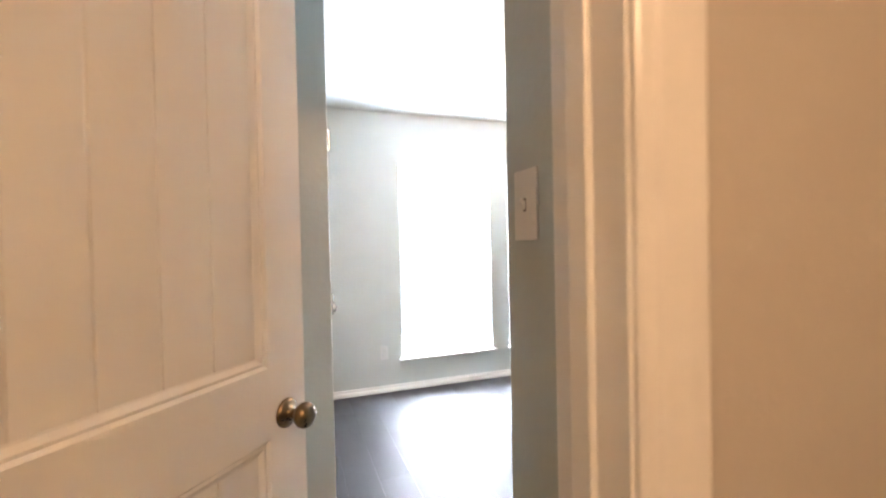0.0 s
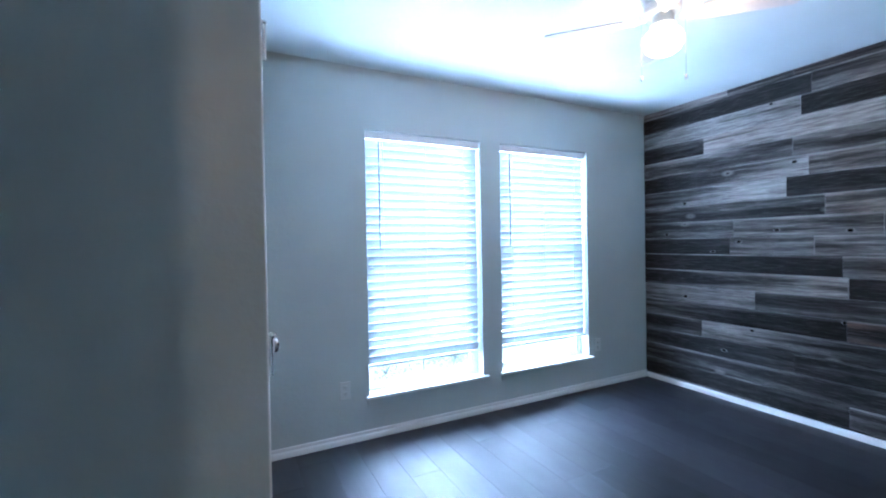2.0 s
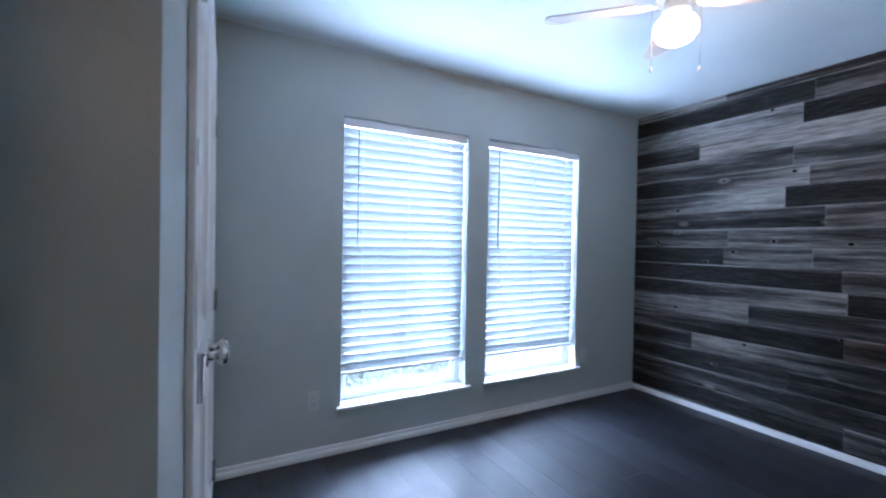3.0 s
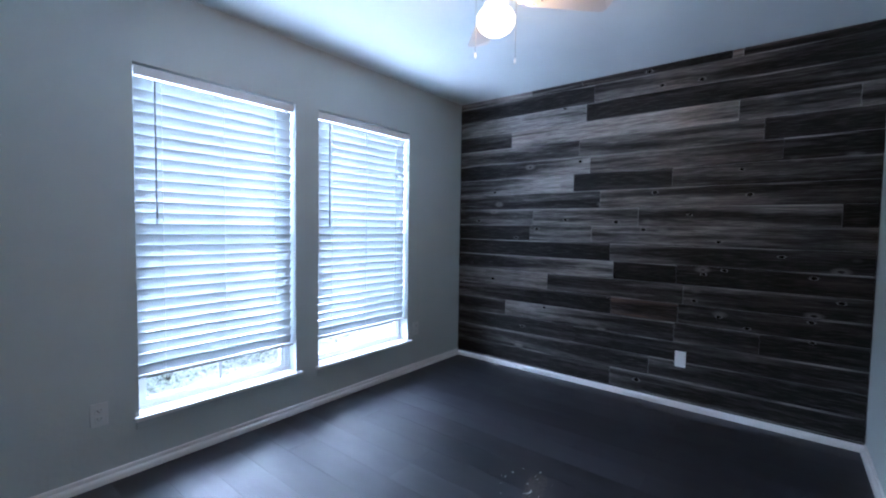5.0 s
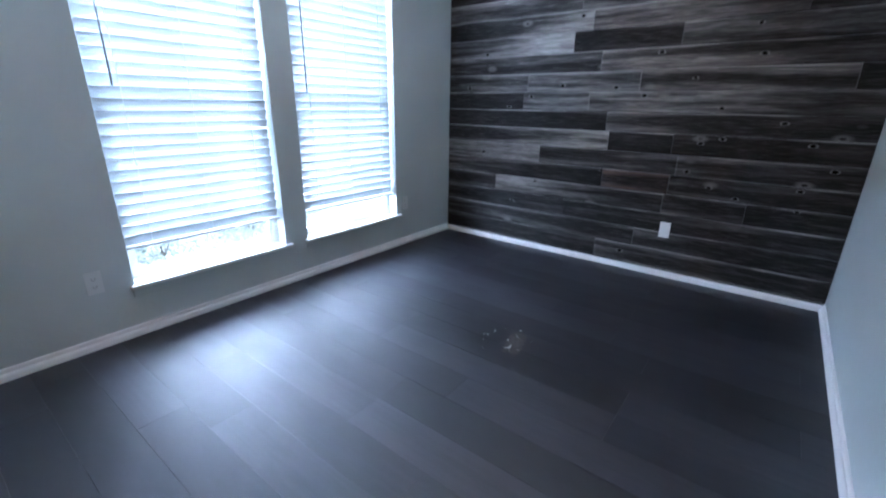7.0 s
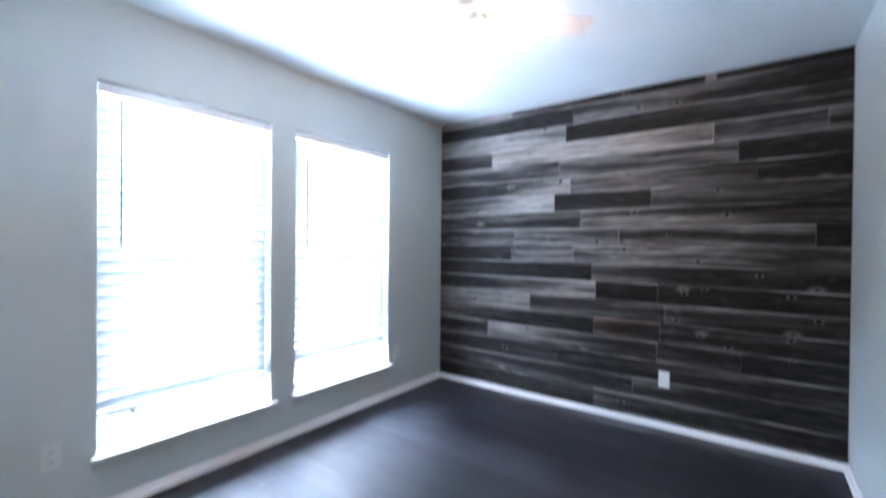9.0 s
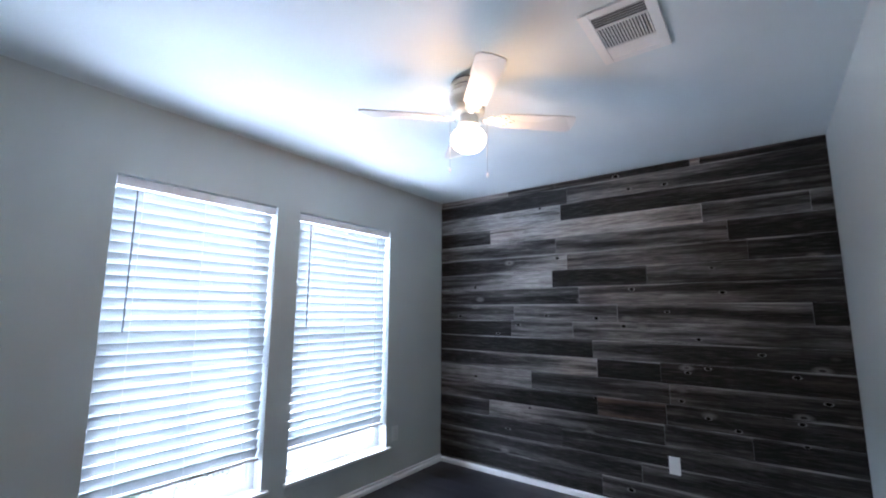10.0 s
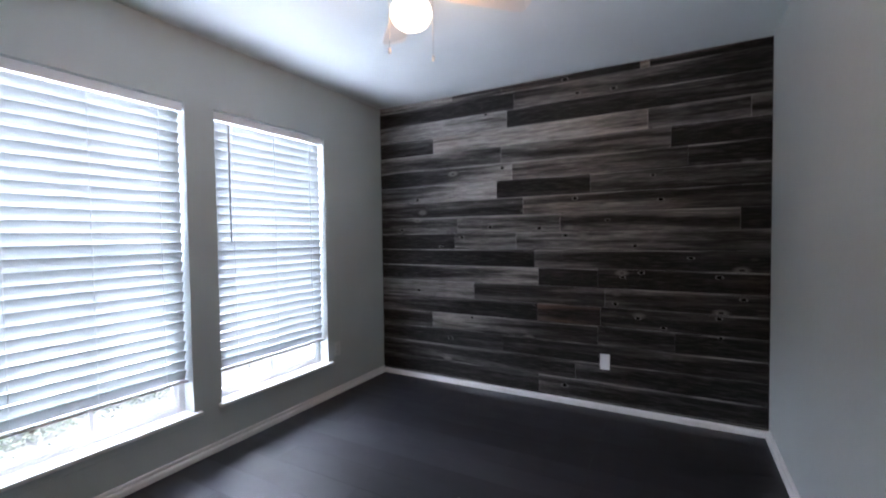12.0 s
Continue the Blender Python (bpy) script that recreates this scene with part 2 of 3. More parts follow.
M_SPECK = mat("dried_paint_speck", (0.70, 0.70, 0.68), 0.5)
M_LAMPGLASS = mat("hall_lamp_glass", (0.9, 0.86, 0.78), 0.3)
M_LAMPGLASS.node_tree.nodes["Principled BSDF"].inputs["Emission Color"].default_value = (1.0, 0.72, 0.42, 1)
M_LAMPGLASS.node_tree.nodes["Principled BSDF"].inputs["Emission Strength"].default_value = 2.5


# ---- mesh helpers ----
def finish(bm, name, material, smooth=False):
    bmesh.ops.recalc_face_normals(bm, faces=bm.faces)
    me = bpy.data.meshes.new(name)
    bm.to_mesh(me)
    bm.free()
    me.materials.append(material)
    if smooth:
        for p in me.polygons:
            p.use_smooth = True
    return me


def part(name, bm, material, parent=None, label="", kind="", smooth=False, at=None):
    ob = new(name, finish(bm, name, material, smooth))
    if parent is not None:
        ob.parent = parent
    if at is not None:
        ob.matrix_basis = at
    return tagged(ob, label=label, kind=kind)


def thing(name, label, category, at=(0, 0, 0), turn=0.0, group="", kind=""):
    ob = new(name)
    ob.empty_display_size = 0.1
    ob.matrix_basis = pose(*at, 0, 0, turn)
    return tagged(ob, label=label, category=category, group=group, kind=kind)


def box(bm, x0, x1, y0, y1, z0, z1, bevel=0.0):
    r = bmesh.ops.create_cube(bm, size=1.0)
    for v in r["verts"]:
        v.co = Vector(((x0 + x1) / 2 + v.co.x * (x1 - x0), (y0 + y1) / 2 + v.co.y * (y1 - y0), (z0 + z1) / 2 + v.co.z * (z1 - z0)))
    if bevel > 0:
        edges = list({e for v in r["verts"] for e in v.link_edges})
        bmesh.ops.bevel(bm, geom=edges, offset=bevel, segments=2, profile=0.5, affect="EDGES")
    return bm


def boxed(*args, bevel=0.0):
    return box(bmesh.new(), *args, bevel=bevel)


def lathe(bm, profile, steps=32, axis="z", at=(0, 0, 0)):
    """Turns (radius, height) pairs round an axis."""
    rings = []
    for r, h in profile:
        ring = []
        for k in range(steps):
            a = 2 * math.pi * k / steps
            c, s = r * math.cos(a), r * math.sin(a)
            p = (c, s, h) if axis == "z" else ((h, c, s) if axis == "x" else (c, h, s))
            ring.append(bm.verts.new(Vector(p) + Vector(at)))
        rings.append(ring)
    for a, b in zip(rings, rings[1:]):
        for k in range(steps):
            bm.faces.new((a[k], a[(k + 1) % steps], b[(k + 1) % steps], b[k]))
    for ring in (rings[0], rings[-1]):
        if len(ring) > 2:
            bm.faces.new(ring)
    return bm


def extrude_profile(bm, profile, axis, start, end):
    """Runs a closed profile of (a, b) along x or y: for x the profile is (y, z), for y it is (x, z)."""
    ends = []
    for s in (start, end):
        ends.append([bm.verts.new((s, a, b) if axis == "x" else (a, s, b)) for a, b in profile])
    n = len(profile)
    for k in range(n):
        bm.faces.new((ends[0][k], ends[0][(k + 1) % n], ends[1][(k + 1) % n], ends[1][k]))
    bm.faces.new(ends[0])
    bm.faces.new(ends[1][::-1])
    return bm


# ---- the shell ----
def structure(name, bm, material, label=""):
    return part(name, bm, material, None, label, "structure")


def walls():
    # window wall with its two openings
    bm = bmesh.new()
    t = 0.15
    xs = [-3.6, WIN[0][0], WIN[0][1], WIN[1][0], WIN[1][1], 0.16]
    for a, b in ((xs[0], xs[1]), (xs[2], xs[3]), (xs[4], xs[5])):
        box(bm, a, b, 0, t, 0, H)
    for a, b in WIN:
        box(bm, a, b, 0, t, 0, WZ0 - 0.022)
        box(bm, a, b, 0, t, WZ1, H)
    structure("wall_north", bm, M_WALL, "smooth pale grey painted wall with two tall windows")
    structure("wall_east", boxed(0.022, 0.16, Y_SOUTH, 0, 0, H), M_DARK, "dark backing wall behind the weathered boards")
    structure("wall_south", boxed(X_SWITCH, 0.16, Y_SOUTH - 0.12, Y_SOUTH, 0, H), M_WALL, "pale grey painted wall with a soft sheen")
    structure("wall_switch", boxed(X_SWITCH, X_SWITCH + 0.12, Y_DOOR_IN, Y_SOUTH - 0.12, 0, H), M_WALL, "short grey wall beside the entry door")
    y_mid = (Y_DOOR_OUT + Y_DOOR_IN) / 2
    for name, ya, yb, m, label in (("wall_hall_north", Y_DOOR_OUT, y_mid, M_HALL, "tan painted hall wall round the entry doorway"),
                                   ("wall_entry", y_mid, Y_DOOR_IN, M_WALL, "grey painted wall with the doorway to the hall")):
        bm = bmesh.new()
        box(bm, X_JAMB_R + 0.018, -2.2, ya, yb, 0, H)
        box(bm, -5.2, X_JAMB_L - 0.018, ya, yb, 0, H)
        box(bm, X_JAMB_L - 0.018, X_JAMB_R + 0.018, ya, yb, DOOR_H + 0.018, H)
        structure(name, bm, m, label)
    structure("wall_west", boxed(X_WEST - 0.12, X_WEST, Y_DOOR_IN, CLOSET_Y, 0, H), M_WALL, "plain grey wall behind the open door")
    structure("wall_closet_south", boxed(X_WEST, CLOSET_X0, CLOSET_Y, CLOSET_Y + 0.10, 0, H), M_WALL,
              "grey painted closet wall with a faint sheen")
    # the hall
    structure("wall_hall_south", boxed(-5.2, -2.2, -5.92, -5.8, 0, H), M_HALL, "plain tan hall wall")
    structure("wall_hall_west", boxed(-5.32, -5.2, -5.92, Y_DOOR_IN, 0, H), M_HALL, "plain tan hall end wall")
    structure("wall_hall_east", boxed(-2.2, -2.08, -5.92, Y_DOOR_OUT, 0, H), M_HALL, "plain tan hall end wall")
    structure("ceiling", boxed(-5.32, 0.16, -5.92, 0.15, H, H + 0.1), M_CEIL, "off-white painted ceiling with light texture")
    structure("floor", boxed(-5.32, 0.16, -5.92, 0.15, -0.12, -0.004), M_DARK, "dark underlay below the vinyl planks")


def closet_front():
    """The closet's face, turned a little off the room's axis, with its pair of doors."""
    length = math.hypot(CLOSET_X1 - CLOSET_X0, -CLOSET_Y)
    turn = math.degrees(math.atan2(CLOSET_X0 - CLOSET_X1, -CLOSET_Y))
    at = pose(CLOSET_X0, CLOSET_Y, 0, 0, 0, turn)
    d0, d1, dz = 0.39, 1.63, 2.05
    w = thing("wall_closet_east", "grey wall round the closet's double doors", "wall", kind="structure")
    w.matrix_basis = at
    part("pier", boxed(-0.10, 0, 0.0, d0 - 0.016, 0, H), M_WALL, w)
    part("pier", boxed(-0.10, 0, d1 + 0.016, length, 0, H), M_WALL, w)
    part("wall_over_doors", boxed(-0.10, 0, d0 - 0.016, d1 + 0.016, dz + 0.016, H), M_WALL, w)
    t = thing("closet_trim", "white painted casing round the closet's double doors", "door trim", kind="structure")
    t.matrix_basis = at
    for a, b in ((d0 - 0.062, d0 - 0.004), (d1 + 0.004, d1 + 0.062)):
        part("casing", boxed(0, 0.016, a, b, 0, dz + 0.06, bevel=0.004), M_TRIM, t)
    part("head_casing", boxed(0, 0.016, d0 - 0.004, d1 + 0.004, dz + 0.004, dz + 0.06, bevel=0.004), M_TRIM, t)
    for a, b in ((d0 - 0.015, d0 - 0.002), (d1 + 0.002, d1 + 0.015)):
        part("jamb", boxed(-0.10, -0.001, a, b, 0, dz), M_TRIM, t)
    mid = (d0 + d1) / 2
    for side, a, b in ((1, d0 + 0.002, mid - 0.002), (-1, mid + 0.002, d1 - 0.002)):
        door = thing("closet_door", "closed white panelled closet door beside its twin", "door", group="closet doors")
        door.matrix_basis = at @ pose(0, a, 0)
        wd = b - a
        panelled_leaf(door, wd, 0.012, dz - 0.004, 0.035, x_face=0.012, planks=False)
        hinge_y = 0.0 if side == 1 else wd
        for hz in (0.24, 1.02, 1.80):
            bm = bmesh.new()
            lathe(bm, [(0.0055, -0.045), (0.0055, 0.045), (0.008, 0.046), (0.008, 0.052)], 12, "z", (0.022, hinge_y, hz))
            box(bm, 0.0125, 0.0145, min(hinge_y, hinge_y + side * 0.02), max(hinge_y, hinge_y + side * 0.02), hz - 0.044, hz + 0.044)
            part("hinge", bm, M_NICKEL, door, "satin nickel hinge", smooth=False)
        ky = wd - 0.062 if side == 1 else 0.062
        k = part("knob", knob_mesh(0.010, ky, 0.930), M_NICKEL, door, "round satin nickel knob", smooth=True)
    bm = bmesh.new()
    box(bm, -0.60, -0.56, -0.0, length, 0, H)
    s = structure("closet_back", bm, M_DARK, "dark closet inside")
    s.matrix_basis = at
    base = thing("closet_baseboard", "white painted baseboard at the closet", "baseboard", kind="structure")
    base.matrix_basis = at
    for a, b in ((0.0, d0 - 0.064), (d1 + 0.064, length - 0.012)):
        part("board", boxed(0, 0.012, a, b, 0, 0.057, bevel=0.003), M_TRIM, base)


def knob_mesh(x, y, z, out=1):
    bm = bmesh.new()
    prof = [(0.032, 0.0), (0.032, 0.004), (0.024, 0.009), (0.013, 0.012), (0.011, 0.022), (0.013, 0.030), (0.022, 0.036),
            (0.027, 0.044), (0.0275, 0.052), (0.024, 0.060), (0.015, 0.0645), (0.003, 0.066)]
    lathe(bm, [(r, x + out * h) for r, h in prof], 28, "x", (0, y, z))
    return bm


def panelled_leaf(door, width, z0, z1, thick, x_face, planks):
    """A leaf in the plane x, with two recessed panels on both faces; planks: upright grooves within the panels."""
    stile = 0.112
    rails = [(z0, z0 + 0.22), (0.905, 1.055), (z1 - 0.125, z1)]
    x0, x1 = x_face - thick, x_face
    bm = bmesh.new()
    box(bm, x0, x1, 0, stile, z0, z1)
    box(bm, x0, x1, width - stile, width, z0, z1)
    for a, b in rails:
        box(bm, x0, x1, stile, width - stile, a, b)
    part("frame", bm, M_DOOR, door)
    bays = [(rails[0][1], rails[1][0]), (rails[1][1], rails[2][0])]
    for a, b in bays:
        bm = bmesh.new()
        for face, s in ((x1, -1), (x0, 1)):
            # sloping moulding round the sunk panel
            o = [(stile, a), (width - stile, a), (width - stile, b), (stile, b)]
            m1 = 0.022
            steps = [(0.0, 0.0005), (0.006, 0.006), (0.012, 0.0045), (m1, 0.0105), (m1 + 0.004, 0.0115)]
            loops = []
            for inset, depth in steps:
                loops.append([bm.verts.new((face + s * depth, y + (inset if y < width / 2 else -inset), z + (inset if z < (a + b) / 2 else -inset)))
                              for y, z in o])
            for p, q in zip(loops, loops[1:]):
                for k in range(4):
                    bm.faces.new((p[k], p[(k + 1) % 4], q[(k + 1) % 4], q[k]))
        part("panel_moulding", bm, M_DOOR, door)
        ia, ib, ja, jb = stile + 0.024, width - stile - 0.024, a + 0.024, b - 0.024
        if planks:
            n = 5
            w = (ib - ia) / n
            for k in range(n):
                bm = boxed(x0 + 0.0115, x1 - 0.0115, ia + k * w + 0.0012, ia + (k + 1) * w - 0.0012, ja - 0.003, jb + 0.003, bevel=0.002)
                part("panel_plank", bm, M_DOOR, door)
            part("panel_core", boxed(x0 + 0.015, x1 - 0.015, ia, ib, ja - 0.002, jb + 0.002), M_DOOR, door)
        else:
            part("panel", boxed(x0 + 0.0115, x1 - 0.0115, ia - 0.003, ib + 0.003, ja - 0.003, jb + 0.003), M_DOOR, door)


def entry_door():
    t = thing("door_1", "white painted casing and jamb of the entry doorway", "door frame", kind="structure")
    y0, y1 = Y_DOOR_OUT, Y_DOOR_IN
    for name, a, b in (("jamb", X_JAMB_R, X_JAMB_R + 0.018), ("jamb", X_JAMB_L - 0.018, X_JAMB_L)):
        part(name, boxed(a, b, y0, y1, 0, DOOR_H), M_TRIM, t)
    part("head_jamb", boxed(X_JAMB_L - 0.018, X_JAMB_R + 0.018, y0, y1, DOOR_H, DOOR_H + 0.018), M_TRIM, t)
    ys = Y_DOOR_IN - 0.038
    for a, b in ((X_JAMB_R - 0.011, X_JAMB_R - 0.0002), (X_JAMB_L + 0.0002, X_JAMB_L + 0.011)):
        part("door_stop", boxed(a, b, ys - 0.035, ys, 0, DOOR_H - 0.011, bevel=0.003), M_TRIM, t)
    part("door_stop", boxed(X_JAMB_L, X_JAMB_R, ys - 0.035, ys, DOOR_H - 0.011, DOOR_H - 0.0002, bevel=0.003), M_TRIM, t)
    # moulded casing, hall side and room side
    cw = 0.090
    for a, b, s in ((X_JAMB_R + 0.005, X_JAMB_R + 0.005 + cw, 1), (X_JAMB_L - 0.005 - cw, X_JAMB_L - 0.005, -1)):
        p = [(0, 0), (0, -0.008), (0.006, -0.011), (0.020, -0.011), (0.027, -0.014), (0.060, -0.017), (0.082, -0.017), (0.090, -0.012), (0.090, 0)]
        x_in = a if s == 1 else b
        bm = bmesh.new()
        lo = [bm.verts.new((x_in + s * u, Y_DOOR_OUT + v, 0)) for u, v in p]
        hi = [bm.verts.new((x_in + s * u, Y_DOOR_OUT + v, DOOR_H + 0.09)) for u, v in p]
        for k in range(len(p)):
            q = (k + 1) % len(p)
            bm.faces.new((lo[k], lo[q], hi[q], hi[k]))
        bm.faces.new(lo)
        bm.faces.new(hi)
        part("casing", bm, M_TRIM, t)
    part("head_casing", boxed(X_JAMB_L - 0.005, X_JAMB_R + 0.005, Y_DOOR_OUT - 0.016, Y_DOOR_OUT, DOOR_H + 0.004, DOOR_H + 0.09, bevel=0.004), M_TRIM, t)
    part("inner_casing", boxed(X_JAMB_R + 0.005, X_JAMB_R + 0.062, Y_DOOR_IN, Y_DOOR_IN + 0.015, 0, DOOR_H + 0.06, bevel=0.004), M_TRIM, t)
    part("inner_casing", boxed(X_JAMB_L - 0.062, X_JAMB_L - 0.005, Y_DOOR_IN, Y_DOOR_IN + 0.015, 0, DOOR_H + 0.06, bevel=0.004), M_TRIM, t)
    part("inner_head_casing", boxed(X_JAMB_L - 0.005, X_JAMB_R + 0.005, Y_DOOR_IN, Y_DOOR_IN + 0.015, DOOR_H + 0.004, DOOR_H + 0.06, bevel=0.004), M_TRIM, t)
    width = 0.755
    leaf = thing("entry_door", "white plank-panelled entry door, half open into the room", "door")
    # the leaf runs along local +y from its hinge; its hall side looks along local +x
    leaf.matrix_basis = pose(X_JAMB_L + 0.004, Y_DOOR_IN + 0.004, 0, 0, 0, DOOR_OPEN - 90)
    panelled_leaf(leaf, width, 0.012, DOOR_H - 0.005, 0.035, x_face=0.0, planks=True)
    part("knob", knob_mesh(0.0, width - 0.062, 0.945), M_BRASS, leaf, "round antique brass knob", smooth=True)
    part("knob", knob_mesh(-0.035, width - 0.062, 0.945, -1), M_BRASS, leaf, "round antique brass knob", smooth=True)
    part("latch_plate", boxed(-0.029, -0.006, width, width + 0.0015, 0.897, 0.953), M_BRASS, leaf, "small brass latch plate")
    for hz in (0.25, 1.03, 1.81):
        bm = bmesh.new()
        lathe(bm, [(0.006, -0.045), (0.006, 0.045), (0.003, 0.05)], 12, "z", (-0.040, -0.002, hz))
        part("hinge", bm, M_BRASS, leaf, "antique brass hinge")


DOOR_OPEN = 50.0


def baseboards():
    b = thing("baseboard", "white painted baseboard with a small shoe moulding", "baseboard", kind="structure")
    prof = [(0, 0), (-0.022, 0), (-0.022, 0.020), (-0.019, 0.028), (-0.013, 0.034), (-0.009, 0.035), (-0.009, 0.048), (-0.007, 0.054), (-0.003, 0.057), (0, 0.057)]
    bm = extrude_profile(bmesh.new(), prof, "x", -3.425, 0.0)
    part("north_board", bm, M_TRIM, b)
    bm = extrude_profile(bmesh.new(), [(-0.005, 0), (-0.020, 0), (-0.020, 0.028), (-0.016, 0.038), (-0.008, 0.044), (-0.005, 0.044)], "y", Y_SOUTH, -0.0205)
    part("east_board", bm, M_TRIM, b)
    prof_s = [(Y_SOUTH - y, z) for y, z in prof]
    bm = extrude_profile(bmesh.new(), prof_s, "x", X_SWITCH - 0.02, -0.0205)
    part("south_board", bm, M_TRIM, b)
    prof_w = [(X_SWITCH + y, z) for y, z in prof]
    bm = extrude_profile(bmesh.new(), prof_w, "y", Y_DOOR_IN + 0.016, Y_SOUTH)
    part("switch_board", bm, M_TRIM, b)
    prof_c = [(CLOSET_Y + y, z) for y, z in prof]
    bm = extrude_profile(bmesh.new(), prof_c, "x", X_WEST, CLOSET_X0 + 0.012)
    part("closet_south_board", bm, M_TRIM, b)
    prof_h = [(Y_DOOR_OUT + y, z) for y, z in prof]
    bm = extrude_profile(bmesh.new(), prof_h, "x", X_JAMB_R + 0.096, -2.2)
    part("hall_board", bm, M_TRIM, b)


def window(i, a, b):
    w = thing("window_%d" % i, "white vinyl single-hung window in a plain drywall recess", "window", kind="structure")
    f0, f1 = 0.088, 0.148
    fw = 0.035
    zb = WZ0
    frame = bmesh.new()
    box(frame, a, a + fw, f0, f1, zb, WZ1)
    box(frame, b - fw, b, f0, f1, zb, WZ1)
    box(frame, a + fw, b - fw, f0, f1, WZ1 - fw, WZ1)
    box(frame, a + fw, b - fw, f0, f1, zb, zb + 0.018)
    part("window_frame", frame, M_VINYL, w)
    zm = 1.195
    cx = (a + b) / 2
    for name, z0, z1, y0, y1 in (("lower_sash", zb + 0.018, zm + 0.02, 0.094, 0.116), ("upper_sash", zm - 0.02, WZ1 - fw, 0.120, 0.142)):
        s = bmesh.new()
        g = 0.027
        box(s, a + fw, a + fw + g, y0, y1, z0, z1)
        box(s, b - fw - g, b - fw, y0, y1, z0, z1)
        box(s, a + fw + g, b - fw - g, y0, y1, z0, z0 + g)
        box(s, a + fw + g, b - fw - g, y0, y1, z1 - g, z1)
        sash = part(name, s, M_VINYL, w)
        gl = part("pane", boxed(a + fw + g, b - fw - g, (y0 + y1) / 2 - 0.002, (y0 + y1) / 2 + 0.002, z0 + g, z1 - g), M_GLASS, sash)
        gl.visible_shadow = False
        part("muntin", boxed(cx - 0.009, cx + 0.009, (y0 + y1) / 2 + 0.003, (y0 + y1) / 2 + 0.009, z0 + g, z1 - g), M_VINYL, sash)
    bm = bmesh.new()
    vs = [bm.verts.new(c) for c in ((a + fw, 0.146, zb + 0.03), (b - fw, 0.146, zb + 0.03), (b - fw, 0.146, zm), (a + fw, 0.146, zm))]
    bm.faces.new(vs)
    part("insect_screen", bm, M_SCREEN, w, "dark insect screen over the lower sash")
    # the sill board with its horns, and the painted apron below
    bm = boxed(a - 0.024, b + 0.040, -0.030, -0.0005, WZ0 - 0.022, WZ0, bevel=0.005)
    box(bm, a + 0.001, b - 0.001, -0.001, f0, WZ0 - 0.022, WZ0)
    part("window_sill", bm, M_TRIM, w, "bright white painted sill board")
    part("apron", boxed(a - 0.015, b + 0.03, -0.009, 0, WZ0 - 0.066, WZ0 - 0.0225, bevel=0.003), M_WALL, w, "apron board painted wall grey")


def blind(a, b):
    bl = thing("window_blind", "white faux-wood blind, lowered to just above the sill, slats tilted", "window blind",
               at=((a + b) / 2, 0.048, 0), group="window blinds")
    hw = (b - a) / 2 - 0.012
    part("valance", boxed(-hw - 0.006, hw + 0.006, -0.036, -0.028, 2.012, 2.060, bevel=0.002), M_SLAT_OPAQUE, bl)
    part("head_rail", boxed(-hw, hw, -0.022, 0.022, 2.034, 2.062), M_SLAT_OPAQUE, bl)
    z0, z1, n = 0.505, 1.978, 27
    pitch = (z1 - z0) / (n - 1)
    # one slat, cupped a little, its room edge high
    me = None
    for k in range(n):
        if me is None:
            bm = bmesh.new()
            c, steps = 0.032, 6
            top, bot = [], []
            for s in range(steps + 1):
                u = -c + 2 * c * s / steps
                cup = 0.0028 * (1 - (u / c) ** 2)
                for e in (-1, 1):
                    top.append(bm.verts.new((e * hw, u, cup + 0.0013)))
                    bot.append(bm.verts.new((e * hw, u, cup - 0.0013)))
            for s in range(steps):
                i = 2 * s
                bm.faces.new((top[i], top[i + 1], top[i + 3], top[i + 2]))
                bm.faces.new((bot[i], bot[i + 2], bot[i + 3], bot[i + 1]))
                bm.faces.new((top[i], top[i + 2], bot[i + 2], bot[i]))
                bm.faces.new((top[i + 1], bot[i + 1], bot[i + 3], top[i + 3]))
            bm.faces.new((top[0], bot[0], bot[1], top[1]))
            bm.faces.new((top[-2], top[-1], bot[-1], bot[-2]))
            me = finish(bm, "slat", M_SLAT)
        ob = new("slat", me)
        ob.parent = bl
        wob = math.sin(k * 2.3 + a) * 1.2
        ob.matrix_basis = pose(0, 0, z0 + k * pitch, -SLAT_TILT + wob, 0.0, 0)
    rail = part("bottom_rail", boxed(-hw, hw, -0.026, 0.026, -0.0065, 0.0065, bevel=0.003), M_SLAT_OPAQUE, bl)
    rail.matrix_basis = pose(0, 0, 0.467, -4.0, 0.0, 0)
    for x in (-hw + 0.12, 0.0, hw - 0.12):
        bm = bmesh.new()
        box(bm, x - 0.0012, x + 0.0012, -0.0265, -0.0245, 0.477, 2.023)
        box(bm, x - 0.0012, x + 0.0012, 0.0245, 0.0265, 0.477, 2.023)
        part("ladder_cord", bm, M_CORD, bl)
    bm = lathe(bmesh.new(), [(0.0035, 1.268), (0.0048, 1.273), (0.0042, 1.333), (0.0040, 1.963), (0.003, 1.998)], 8, "z", (-hw + 0.085, -0.046, 0))
    part("tilt_wand", bm, M_WAND, bl, "clear grey tilt wand")


SLAT_TILT = 67.0
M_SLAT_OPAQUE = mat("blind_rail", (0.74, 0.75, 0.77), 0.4)


